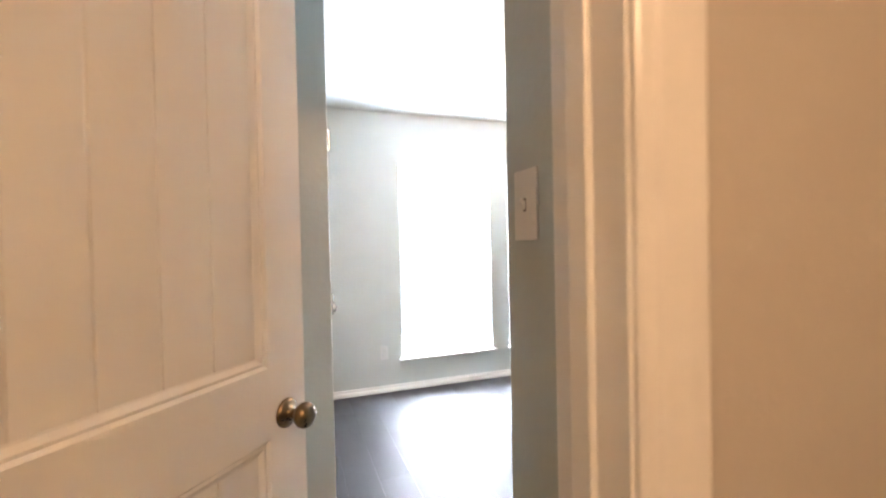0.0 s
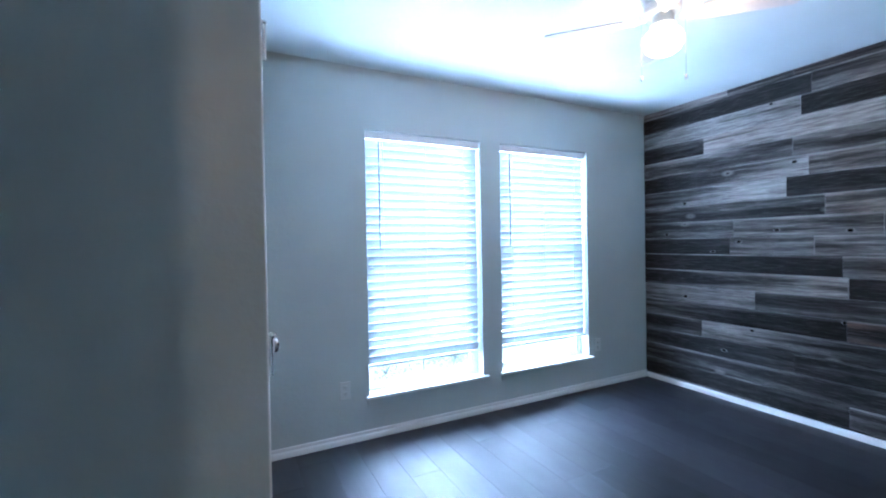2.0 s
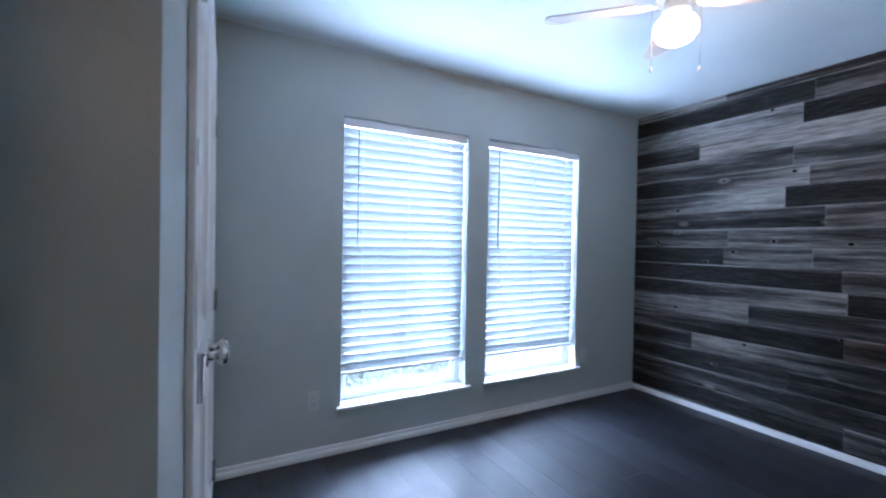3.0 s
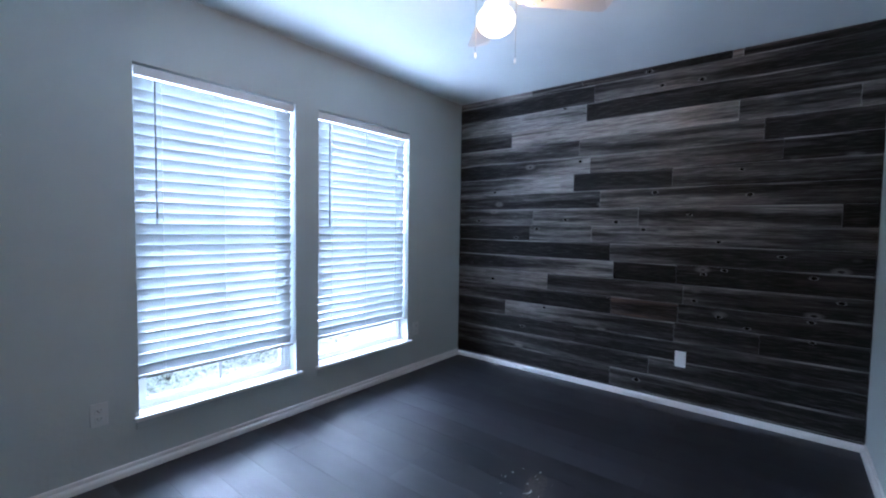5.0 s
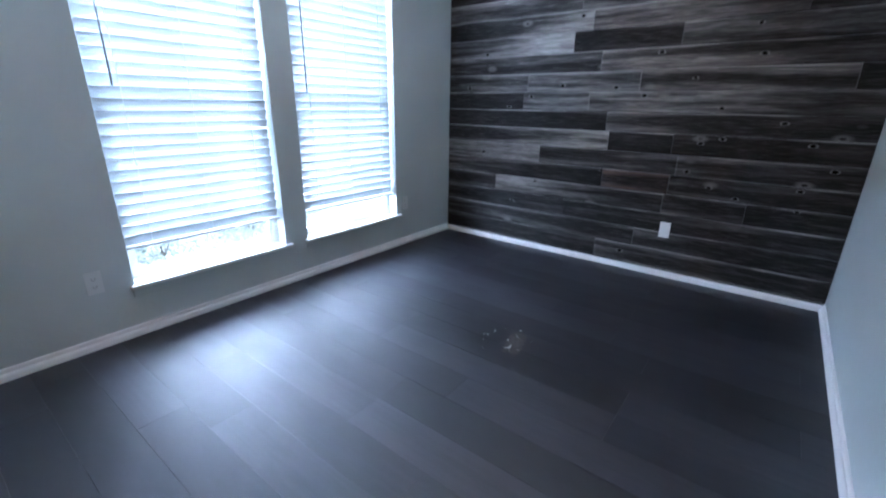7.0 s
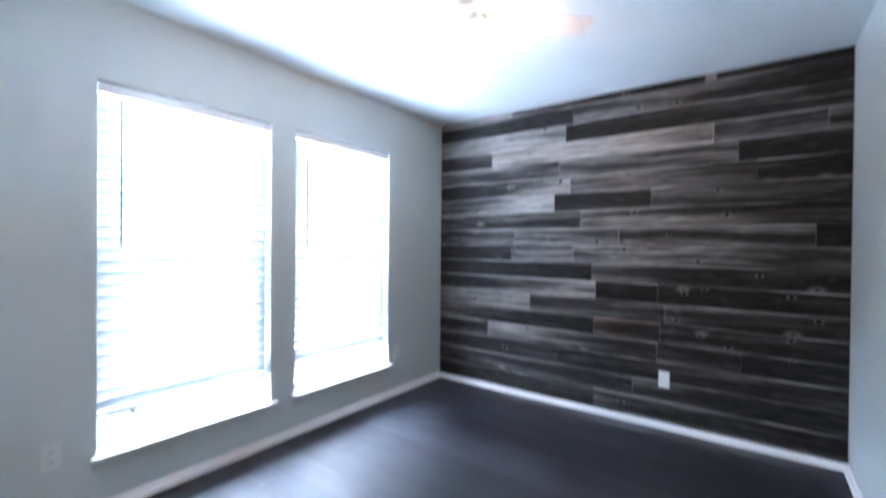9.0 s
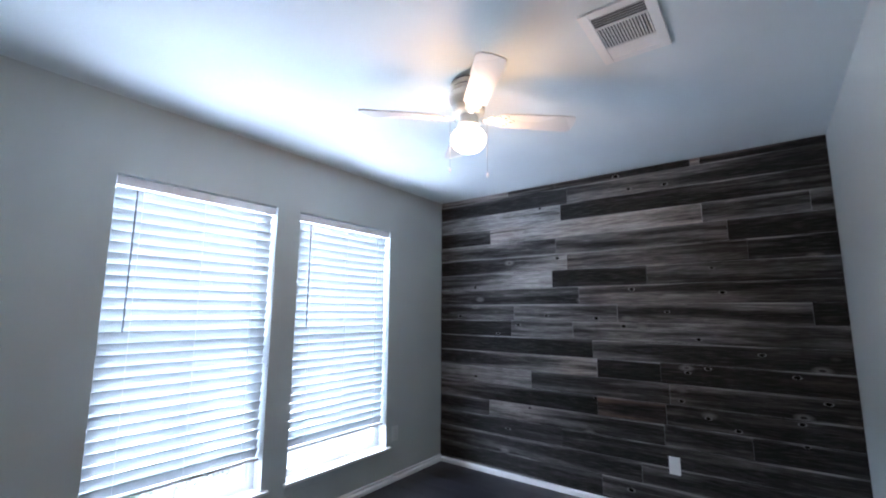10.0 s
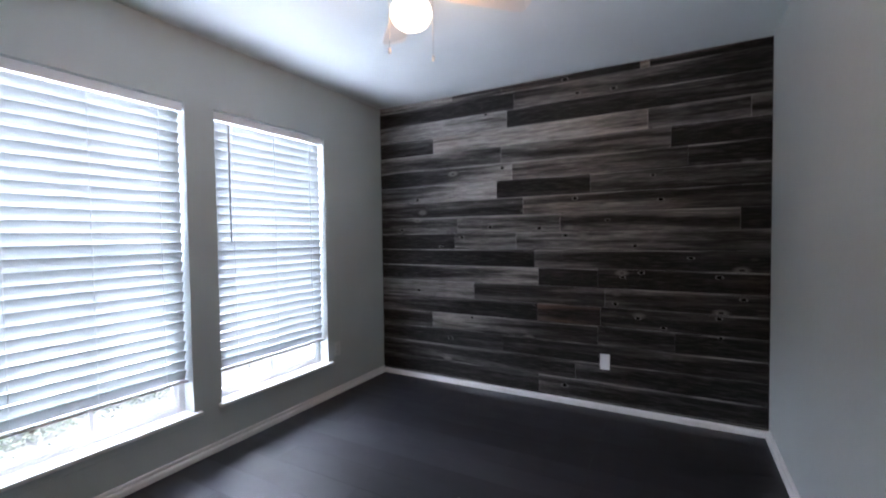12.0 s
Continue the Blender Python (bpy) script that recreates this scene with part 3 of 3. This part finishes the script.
def outlet(at, turn, label, plate):
    o = thing("wall_outlet", label, "wall outlet", at=at, turn=turn)
    part("cover_plate", boxed(-0.035, 0.035, -0.006, 0, -0.0575, 0.0575, bevel=0.002), plate, o)
    for dz in (-0.021, 0.021):
        r = part("receptacle", boxed(-0.017, 0.017, -0.0085, -0.0062, dz - 0.015, dz + 0.015, bevel=0.001), plate, o)
        for dx in (-0.0065, 0.0065):
            part("slot", boxed(dx - 0.0012, dx + 0.0012, -0.0090, -0.0086, dz - 0.003, dz + 0.007), M_SLOT, r)
        part("slot", boxed(-0.002, 0.002, -0.0090, -0.0086, dz - 0.010, dz - 0.006), M_SLOT, r)
    return o


def light_switch():
    # the plate lies on the short wall that looks west
    o = thing("light_switch", "white toggle light switch plate beside the entry door", "light switch", at=(X_SWITCH, -3.035, 1.375), turn=-90)
    part("cover_plate", boxed(-0.040, 0.040, -0.006, 0, -0.066, 0.066, bevel=0.0025), M_PLASTIC, o)
    bm = bmesh.new()
    box(bm, -0.0055, 0.0055, -0.0065, -0.0061, -0.012, 0.012)
    part("toggle_slot", bm, M_SLOT, o)
    bm = bmesh.new()
    vs = [bm.verts.new(c) for c in ((-0.004, -0.0062, -0.009), (0.004, -0.0062, -0.009), (0.004, -0.0062, 0.006), (-0.004, -0.0062, 0.006),
                                    (-0.0035, -0.017, 0.006), (0.0035, -0.017, 0.006), (0.0035, -0.015, 0.013), (-0.0035, -0.015, 0.013))]
    for f in ((0, 1, 2, 3), (4, 5, 6, 7), (0, 1, 5, 4), (1, 2, 6, 5), (2, 3, 7, 6), (3, 0, 4, 7)):
        bm.faces.new([vs[i] for i in f])
    part("toggle", bm, M_PLASTIC, o)
    for dz in (-0.030, 0.030):
        part("screw", lathe(bmesh.new(), [(0.0032, -0.0062), (0.0030, -0.0075), (0.001, -0.0080)], 12, "y", (0, 0, dz)), M_PLASTIC, o)


def ceiling_fan():
    cx, cy = -1.80, -1.511
    f = thing("ceiling_fan", "white four-blade ceiling fan with a lit glass globe", "ceiling fan", at=(cx, cy, H))
    prof = [(0.080, 0.0), (0.080, -0.014), (0.096, -0.016), (0.100, -0.024), (0.100, -0.036), (0.093, -0.039), (0.093, -0.044), (0.101, -0.047),
            (0.101, -0.060), (0.095, -0.063), (0.095, -0.068), (0.102, -0.071), (0.101, -0.096), (0.094, -0.112), (0.078, -0.128), (0.02, -0.129)]
    prof = [(r * 0.9, z) for r, z in prof]
    part("motor_housing", lathe(bmesh.new(), prof, 40), M_FANW, f, "ribbed white motor housing")
    for z in (-0.0415, -0.0655):
        part("dark_groove", lathe(bmesh.new(), [(0.081, z - 0.0022), (0.0844, z - 0.0022), (0.0844, z + 0.0022), (0.081, z + 0.0022)], 40), M_GRILL, f, "dark cooling groove")
    part("dark_gap", lathe(bmesh.new(), [(0.070, -0.0002), (0.0731, -0.0002), (0.0731, -0.0125), (0.070, -0.0125)], 40), M_GRILL, f, "dark gap under the ceiling")
    part("hub", lathe(bmesh.new(), [(0.074, -0.130), (0.078, -0.136), (0.076, -0.160), (0.060, -0.172), (0.01, -0.173)], 32), M_FANW, f, smooth=True)
    part("switch_housing", lathe(bmesh.new(), [(0.042, -0.173), (0.046, -0.180), (0.046, -0.206), (0.050, -0.212), (0.054, -0.218), (0.050, -0.226), (0.02, -0.227)], 32),
         M_FANW, f, "short white switch housing", smooth=True)
    # schoolhouse globe
    g = [(0.043, -0.224), (0.046, -0.234), (0.058, -0.243), (0.074, -0.256), (0.0815, -0.272), (0.0825, -0.290), (0.079, -0.310),
         (0.069, -0.328), (0.050, -0.342), (0.028, -0.350), (0.004, -0.352)]
    gl = part("globe_shade", lathe(bmesh.new(), g, 36), M_GLOBE, f, "lit ribbed opal glass globe", smooth=True)
    gl.visible_shadow = False
    for ang in (43, 133, 223, 313):
        blade = blade_mesh()
        b = part("blade", blade, M_FANW, f, "white wooden fan blade", at=pose(0, 0, -0.184, 0, 0, ang) @ pose(0, 0, 0, -11, 0, 0))
        arm = bmesh.new()
        # a scrolled iron: neck and a pierced foot with three bosses
        box(arm, 0.070, 0.150, -0.011, 0.011, -0.010, -0.002, bevel=0.003)
        # open scrolls beside the neck
        for cxr, cyr, rr in ((0.112, 0.017, 0.015), (0.112, -0.017, 0.015), (0.142, 0.023, 0.012), (0.142, -0.023, 0.012)):
            ring = [(rr + 0.0032 * math.cos(a), -0.006 + 0.0032 * math.sin(a)) for a in [2 * math.pi * q / 8 for q in range(9)]]
            lathe(arm, ring[:-1] + ring[:1], 14, "z", (cxr, cyr, 0))
        for dx, dy in ((0.150, 0.0), (0.175, 0.028), (0.175, -0.028), (0.205, 0.0)):
            lathe(arm, [(0.016, -0.0085), (0.018, -0.006), (0.016, -0.0035)], 16, "z", (dx, dy, 0))
        box(arm, 0.148, 0.205, -0.008, 0.008, -0.0075, -0.0040)
        box(arm, 0.168, 0.182, -0.030, 0.030, -0.0075, -0.0040)
        ir = part("blade_iron", arm, M_FANW, f, at=pose(0, 0, -0.182, 0, 0, ang) @ pose(0, 0, 0, -11, 0, 0))
        for dx, dy in ((0.175, 0.028), (0.175, -0.028), (0.205, 0.0)):
            part("screw", lathe(bmesh.new(), [(0.004, -0.0088), (0.004, -0.0105), (0.001, -0.0115)], 10, "z", (dx, dy, 0)), M_NICKEL, ir, "steel screw")
    for ang, drop in ((128, 0.445), (308, 0.466)):
        r = 0.088
        x, y = r * math.cos(radians(ang)), r * math.sin(radians(ang))
        bm = bmesh.new()
        box(bm, min(0.045 * math.cos(radians(ang)), x), max(0.045 * math.cos(radians(ang)), x), y * 0.75 - 0.001, y * 0.75 + 0.001, -0.200, -0.198)
        lathe(bm, [(0.0014, -drop + 0.016), (0.0014, -0.198)], 6, "z", (x, y, 0))
        c = part("pull_chain", bm, M_NICKEL, f, "thin bead pull chain")
        part("chain_bob", lathe(bmesh.new(), [(0.002, -drop + 0.018), (0.005, -drop + 0.010), (0.0065, -drop), (0.005, -drop - 0.008), (0.001, -drop - 0.011)], 12, "z", (x, y, 0)),
             M_FANW, c, "small white bob", smooth=True)


def blade_mesh():
    bm = bmesh.new()
    outline = [(0.150, -0.044), (0.165, -0.050), (0.30, -0.055), (0.485, -0.061), (0.505, -0.057), (0.517, -0.042), (0.522, 0.0),
               (0.517, 0.042), (0.505, 0.057), (0.485, 0.061), (0.30, 0.055), (0.165, 0.050), (0.150, 0.044)]
    lo = [bm.verts.new((x, y, -0.003)) for x, y in outline]
    hi = [bm.verts.new((x, y, 0.003)) for x, y in outline]
    n = len(outline)
    bm.faces.new(lo)
    bm.faces.new(hi[::-1])
    for k in range(n):
        bm.faces.new((lo[k], lo[(k + 1) % n], hi[(k + 1) % n], hi[k]))
    return bm


def ceiling_vent():
    x0, x1, y0, y1 = -1.950, -1.572, -2.356, -2.092
    v = thing("ceiling_vent", "white metal three-way ceiling air register", "air vent", at=((x0 + x1) / 2, (y0 + y1) / 2, H))
    hx, hy = (x1 - x0) / 2, (y1 - y0) / 2
    bm = bmesh.new()
    ix, iy = hx - 0.038, hy - 0.038
    z = -0.009
    for a, b, c, d in ((-hx, hx, -hy, -iy), (-hx, hx, iy, hy), (-hx, -ix, -iy, iy), (ix, hx, -iy, iy)):
        box(bm, a, b, c, d, z, 0, bevel=0.0025)
    part("frame", bm, M_PLASTIC, v)
    part("duct_back", boxed(-ix, ix, -iy, iy, -0.001, -0.0002), M_GRILL, v, "dark duct behind the louvres")
    e = 0.075
    for s in (-1, 1):
        part("divider", boxed(s * (ix - e) - 0.004, s * (ix - e) + 0.004, -iy, iy, -0.008, -0.001), M_PLASTIC, v)
        for k in range(5):
            x = s * (ix - 0.008 - k * 0.0145)
            part("louvre", boxed(-0.0055, 0.0055, -iy, iy, -0.0008, 0.0008), M_PLASTIC, v, at=pose(x, 0, -0.0052, 0, s * 38, 0))
    n = 17
    for k in range(n):
        y = -iy + 0.006 + k * (2 * iy - 0.012) / (n - 1)
        part("louvre", boxed(-ix + e + 0.004, ix - e - 0.004, -0.0042, 0.0042, -0.0008, 0.0008), M_PLASTIC, v, at=pose(0, y, -0.0048, 42, 0, 0))


def hall_lamp():
    h = thing("hall_ceiling_lamp", "round flush ceiling lamp with a warm lit glass", "ceiling lamp", at=(-3.68, -4.95, H))
    part("base", lathe(bmesh.new(), [(0.14, 0), (0.145, -0.02), (0.13, -0.028), (0.02, -0.029)], 32), M_NICKEL, h, smooth=True)
    g = part("glass_bowl", lathe(bmesh.new(), [(0.125, -0.030), (0.118, -0.06), (0.085, -0.088), (0.04, -0.10), (0.004, -0.102)], 32), M_LAMPGLASS, h, smooth=True)
    g.visible_shadow = False


def outside():
    bm = bmesh.new()
    n = 24
    bmesh.ops.create_grid(bm, x_segments=n, y_segments=n, size=200)
    for v in bm.verts:
        v.co.z = -0.32
    structure("ground", bm, M_GROUND, "pale dry ground outside the windows")
    rng = random.Random(5)
    for k in range(5):
        cx, cy = -3.3 + k * 0.78 + rng.uniform(-0.15, 0.15), 1.95 + 0.12 * k + rng.uniform(-0.1, 0.1)
        sh = thing("bush", "leafy green garden bush in the sun outside the window", "bush", at=(cx, cy, -0.32), group="bushes outside")
        bm = bmesh.new()
        for s in range(9):
            a = rng.uniform(0, 2 * math.pi)
            tip = Vector((math.cos(a) * rng.uniform(0.15, 0.45), math.sin(a) * rng.uniform(0.15, 0.4), rng.uniform(0.35, 0.7)))
            pts = [Vector((0, 0, 0)), tip * 0.5 + Vector((0, 0, 0.05)), tip]
            prev = None
            for p, r in zip(pts, (0.008, 0.005, 0.003)):
                ring = [bm.verts.new(p + Vector((r * math.cos(q), r * math.sin(q), 0))) for q in (0, 2.1, 4.2)]
                if prev:
                    for j in range(3):
                        bm.faces.new((prev[j], prev[(j + 1) % 3], ring[(j + 1) % 3], ring[j]))
                prev = ring
        part("stems", bm, M_TWIG, sh)
        verts, faces = [], []
        for s in range(1500):
            a, el = rng.uniform(0, 2 * math.pi), rng.uniform(-0.2, 1.0)
            rr = rng.uniform(0.30, 1.0) * (1 + 0.22 * math.sin(3 * a + k) + 0.1 * math.sin(7 * a))
            c = Vector((0.60 * rr * math.cos(a) * math.cos(el), 0.48 * rr * math.sin(a) * math.cos(el), 0.05 + 0.70 * rr * abs(math.sin(el))))
            if c.z < 0.03:
                continue
            u = Vector((rng.gauss(0, 1), rng.gauss(0, 1), rng.gauss(0, 0.6))).normalized()
            w = u.orthogonal().normalized()
            ln, wd = rng.uniform(0.014, 0.028), rng.uniform(0.007, 0.012)
            i = len(verts)
            verts += [c - u * ln, c + w * wd, c + u * ln, c - w * wd]
            faces.append((i, i + 1, i + 2, i + 3))
        me = bpy.data.meshes.new("leaves")
        me.from_pydata(verts, [], faces)
        me.materials.append(M_LEAF)
        ob = new("leaves", me)
        ob.parent = sh
        tagged(ob, kind="stuff")


def floor_spill():
    cx, cy = -1.60, -1.62
    s = thing("dried_spill", "small dried whitish splash on the dark floor", "stain", at=(cx, cy, 0.0))
    rng = random.Random(11)
    bm = bmesh.new()
    ring = []
    for k in range(28):
        a = 2 * math.pi * k / 28
        r = 0.070 * (1 + 0.30 * math.sin(2 * a + 1) + 0.2 * rng.uniform(-1, 1))
        ring.append(bm.verts.new((0.05 + r * math.cos(a) * 1.3, -0.02 + r * math.sin(a), 0.0012)))
    bm.faces.new(ring)
    part("film", bm, M_STAIN, s, "thin dull dried film")
    # a short crescent of dried paint
    bm = bmesh.new()
    low, high = [], []
    for k in range(9):
        u = k / 8
        a = radians(200 + 100 * u)
        w = 0.009 * math.sin(math.pi * (0.08 + 0.84 * u)) * (1 + 0.35 * rng.uniform(-1, 1))
        low.append(bm.verts.new((0.034 * math.cos(a), 0.034 * math.sin(a) + 0.02, 0.0016)))
        high.append(bm.verts.new(((0.034 + w) * math.cos(a), (0.034 + w) * math.sin(a) + 0.02, 0.0030)))
    for k in range(8):
        bm.faces.new((low[k], low[k + 1], high[k + 1], high[k]))
    part("smear", bm, M_SPECK, s, "curved whitish dried smear")
    spots = [(-1.507, -1.488, 5.0), (-1.416, -1.601, 5.0), (-1.565, -1.477, 4.5), (-1.573, -1.459, 3.0), (-1.549, -1.594, 4.0)]
    spots += [(cx + rng.uniform(-0.12, 0.16), cy + rng.uniform(-0.08, 0.14), rng.uniform(1.2, 2.6)) for k in range(9)]
    for x, y, r in spots:
        r *= 0.001
        bm = lathe(bmesh.new(), [(r, 0.0016), (r * 0.8, 0.0026), (r * 0.2, 0.0030)], 9, "z", (0, 0, 0))
        for v in bm.verts:
            v.co.x = v.co.x * 1.5 + x - cx
            v.co.y += y - cy
        part("speck", bm, M_SPECK, s, "whitish dried speck")


# ---- boards and floor planks, piece by piece ----
# each row from the top: the joints' distances from the window wall, and for each board its tone at both ends and its warmth
BOARDS_HIGH = [
    ([0.76, 1.21, 2.22, 2.28], [(0.62, 0.62, 0.1), (0.50, 0.42, 0.2), (0.34, 0.14, 0.5), (0.75, 0.75, 1.0), (0.34, 0.10, 0.6)]),
    ([1.31], [(0.20, 0.08, 0.1), (0.46, 0.34, 0.2)]),
    ([1.25], [(0.56, 0.60, 0.0), (0.04, 0.30, 0.2)]),
    ([0.57, 2.27, 2.85], [(0.24, 0.26, 0.0), (0.68, 0.76, 0.3), (0.54, 0.48, 0.1), (0.50, 0.48, 0.1)]),
    ([1.20, 2.41], [(0.54, 0.38, 0.1), (0.44, 0.32, 0.1), (0.06, 0.14, 0.5)]),
    ([1.29, 2.51], [(0.08, 0.68, 0.1), (0.62, 0.24, 0.3), (0.10, 0.06, 0.1)]),
    ([1.16, 1.89], [(0.34, 0.76, 0.0), (0.05, 0.06, 0.3), (0.38, 0.34, 0.1)]),
]
BOARDS_MIDDLE = [
    ([1.38], [(0.48, 0.24, 0.1), (0.62, 0.30, 0.3)]),
    ([0.80, 1.67, 2.80], [(0.28, 0.42, 0.0), (0.52, 0.58, 0.1), (0.48, 0.44, 0.2), (0.08, 0.08, 0.1)]),
    ([0.77, 1.32], [(0.16, 0.10, 0.1), (0.42, 0.46, 0.0), (0.66, 0.40, 0.1)]),
    ([1.47], [(0.18, 0.03, 0.4), (0.46, 0.22, 0.2)]),
    ([1.50, 1.94], [(0.26, 0.64, 0.2), (0.14, 0.14, 1.0), (0.26, 0.20, 0.7)]),
    ([0.95, 1.99], [(0.50, 0.58, 0.1), (0.24, 0.30, 0.2), (0.42, 0.26, 0.2)]),
    ([1.49, 1.96], [(0.38, 0.12, 0.2), (0.48, 0.30, 1.0), (0.30, 0.20, 0.4)]),
]
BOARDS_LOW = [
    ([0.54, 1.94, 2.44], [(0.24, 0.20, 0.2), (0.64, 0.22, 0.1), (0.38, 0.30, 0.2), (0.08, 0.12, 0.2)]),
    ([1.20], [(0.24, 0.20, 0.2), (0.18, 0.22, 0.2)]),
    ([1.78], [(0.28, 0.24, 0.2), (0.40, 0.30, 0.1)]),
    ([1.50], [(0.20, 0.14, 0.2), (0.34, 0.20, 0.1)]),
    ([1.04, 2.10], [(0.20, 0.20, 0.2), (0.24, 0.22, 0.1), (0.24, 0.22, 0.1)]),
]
KNOTS = [(1.71, 2.437), (1.80, 2.322), (2.05, 2.314), (1.07, 2.270), (1.21, 1.825), (0.40, 1.605), (2.30, 1.684), (2.35, 1.516),
         (1.78, 1.552), (2.01, 1.385), (0.23, 1.340), (1.10, 1.351), (0.84, 1.270), (0.64, 1.190), (1.71, 1.278), (1.51, 1.335),
         (1.48, 0.735), (0.93, 0.590), (0.72, 0.394), (1.70, 0.133), (2.19, 1.200), (2.53, 1.118), (2.69, 0.995), (2.06, 0.783),
         (2.69, 0.725), (2.21, 0.690), (2.37, 0.635), (2.82, 0.857), (2.11, 0.975), (2.23, 1.010), (0.40, 0.797), (2.70, 0.600)]


def plank_wall():
    wall = thing("plank_cladding", "wall cladding of weathered grey, black and brown boards", "wood cladding", kind="structure")
    rng = random.Random(3)
    zs = [H] + [2.420 - 0.1391 * k for k in range(18)] + [0.0]
    front = {}
    length = -Y_SOUTH
    for r, (joints, looks) in enumerate(BOARDS_HIGH + BOARDS_MIDDLE + BOARDS_LOW):
        z1, z0 = zs[r], zs[r + 1]
        ends = [0.0] + joints + [length]
        for (a, b), (near, far, warm) in zip(zip(ends, ends[1:]), looks):
            x = -rng.uniform(0.0, 0.005)
            # boards that start past 1.2 m from the window wall get lower tones
            tone_scale = 0.88 if a > 1.2 else 1.0
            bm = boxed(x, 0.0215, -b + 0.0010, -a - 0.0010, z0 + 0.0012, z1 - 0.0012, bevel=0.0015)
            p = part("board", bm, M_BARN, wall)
            p.color = (near * tone_scale, far * tone_scale, warm, rng.random())
            front[(r, a, b)] = x
    for y, z in KNOTS:
        r = next(i for i in range(19) if zs[i] >= z > zs[i + 1])
        x = next(v for (q, a, b), v in front.items() if q == r and a <= y <= b)
        rad = rng.uniform(0.012, 0.018)
        bm = lathe(bmesh.new(), [(rad, x + 0.001), (rad * 0.93, x - 0.0012), (rad * 0.6, x - 0.0004), (rad * 0.1, x - 0.0002)], 14, "x", (0, -y, z))
        for v in bm.verts:
            v.co.z = z + (v.co.z - z) * 0.72
        part("knot", bm, M_KNOT, wall, "dark sunken knot")
        halo = lathe(bmesh.new(), [(rad * 1.5, x + 0.0008), (rad * 1.35, x - 0.0007), (rad * 1.02, x - 0.0008), (rad * 0.98, x + 0.0008)], 16, "x", (0, -y, z))
        for v in halo.verts:
            v.co.z = z + (v.co.z - z) * 0.55
            v.co.y = -y + (v.co.y + y) * 1.15
        part("knot_rim", halo, M_KNOT_RIM, wall, "pale worn rim of a knot")


def floor_planks():
    fl = thing("vinyl_floor", "dark grey-brown wood-look vinyl plank floor with a soft sheen", "floor", kind="structure")
    rng = random.Random(21)
    w, ln = 0.180, 1.22
    meshes = {}

    def plank(x0, x1, y0, y1):
        key = (round(x1 - x0, 3), round(y1 - y0, 3))
        if key not in meshes:
            hx, hy, g, d = key[0] / 2, key[1] / 2, 0.0002, 0.0004
            bm = bmesh.new()
            top = [bm.verts.new((sx * (hx - g - d), sy * (hy - g - d), 0)) for sx, sy in ((-1, -1), (1, -1), (1, 1), (-1, 1))]
            low = [bm.verts.new((sx * (hx - g), sy * (hy - g), -0.0035)) for sx, sy in ((-1, -1), (1, -1), (1, 1), (-1, 1))]
            bm.faces.new(top)
            for k in range(4):
                bm.faces.new((low[k], low[(k + 1) % 4], top[(k + 1) % 4], top[k]))
            meshes[key] = finish(bm, "plank", M_FLOOR)
        ob = new("plank", meshes[key])
        ob.parent = fl
        ob.matrix_basis = pose((x0 + x1) / 2, (y0 + y1) / 2, 0)

    x = 0.02
    while x > -5.2:
        x0 = max(x - w, -5.2)
        near = -5.8 if x0 < -2.2 else Y_SOUTH
        y = 0.02 - rng.choice((0.20, 0.42, 0.61, 0.83, 1.04))
        top = 0.02
        while top > near:
            low = max(y, near)
            if not (x0 < -4.3 and low > -3.3):
                plank(x0, x, low, top)
            top, y = low, y - ln
        x = x0


walls()
closet_front()
entry_door()
baseboards()
for i, (a, b) in enumerate(WIN):
    window(i + 1, a, b)
    blind(a, b)
ceiling_fan()
ceiling_vent()
outlet((-2.897, 0, 0.345), 0, "grey painted double wall outlet beside the window above the baseboard", M_PLATE)
outlet((-0.640, 0, 0.371), 0, "pale grey double wall outlet beside the window near the corner", M_PLATE)
outlet((-0.005, -1.990, 0.353), 90, "white double wall outlet set in the weathered boards", M_PLASTIC)
light_switch()
hall_lamp()
floor_spill()
outside()
plank_wall()
floor_planks()
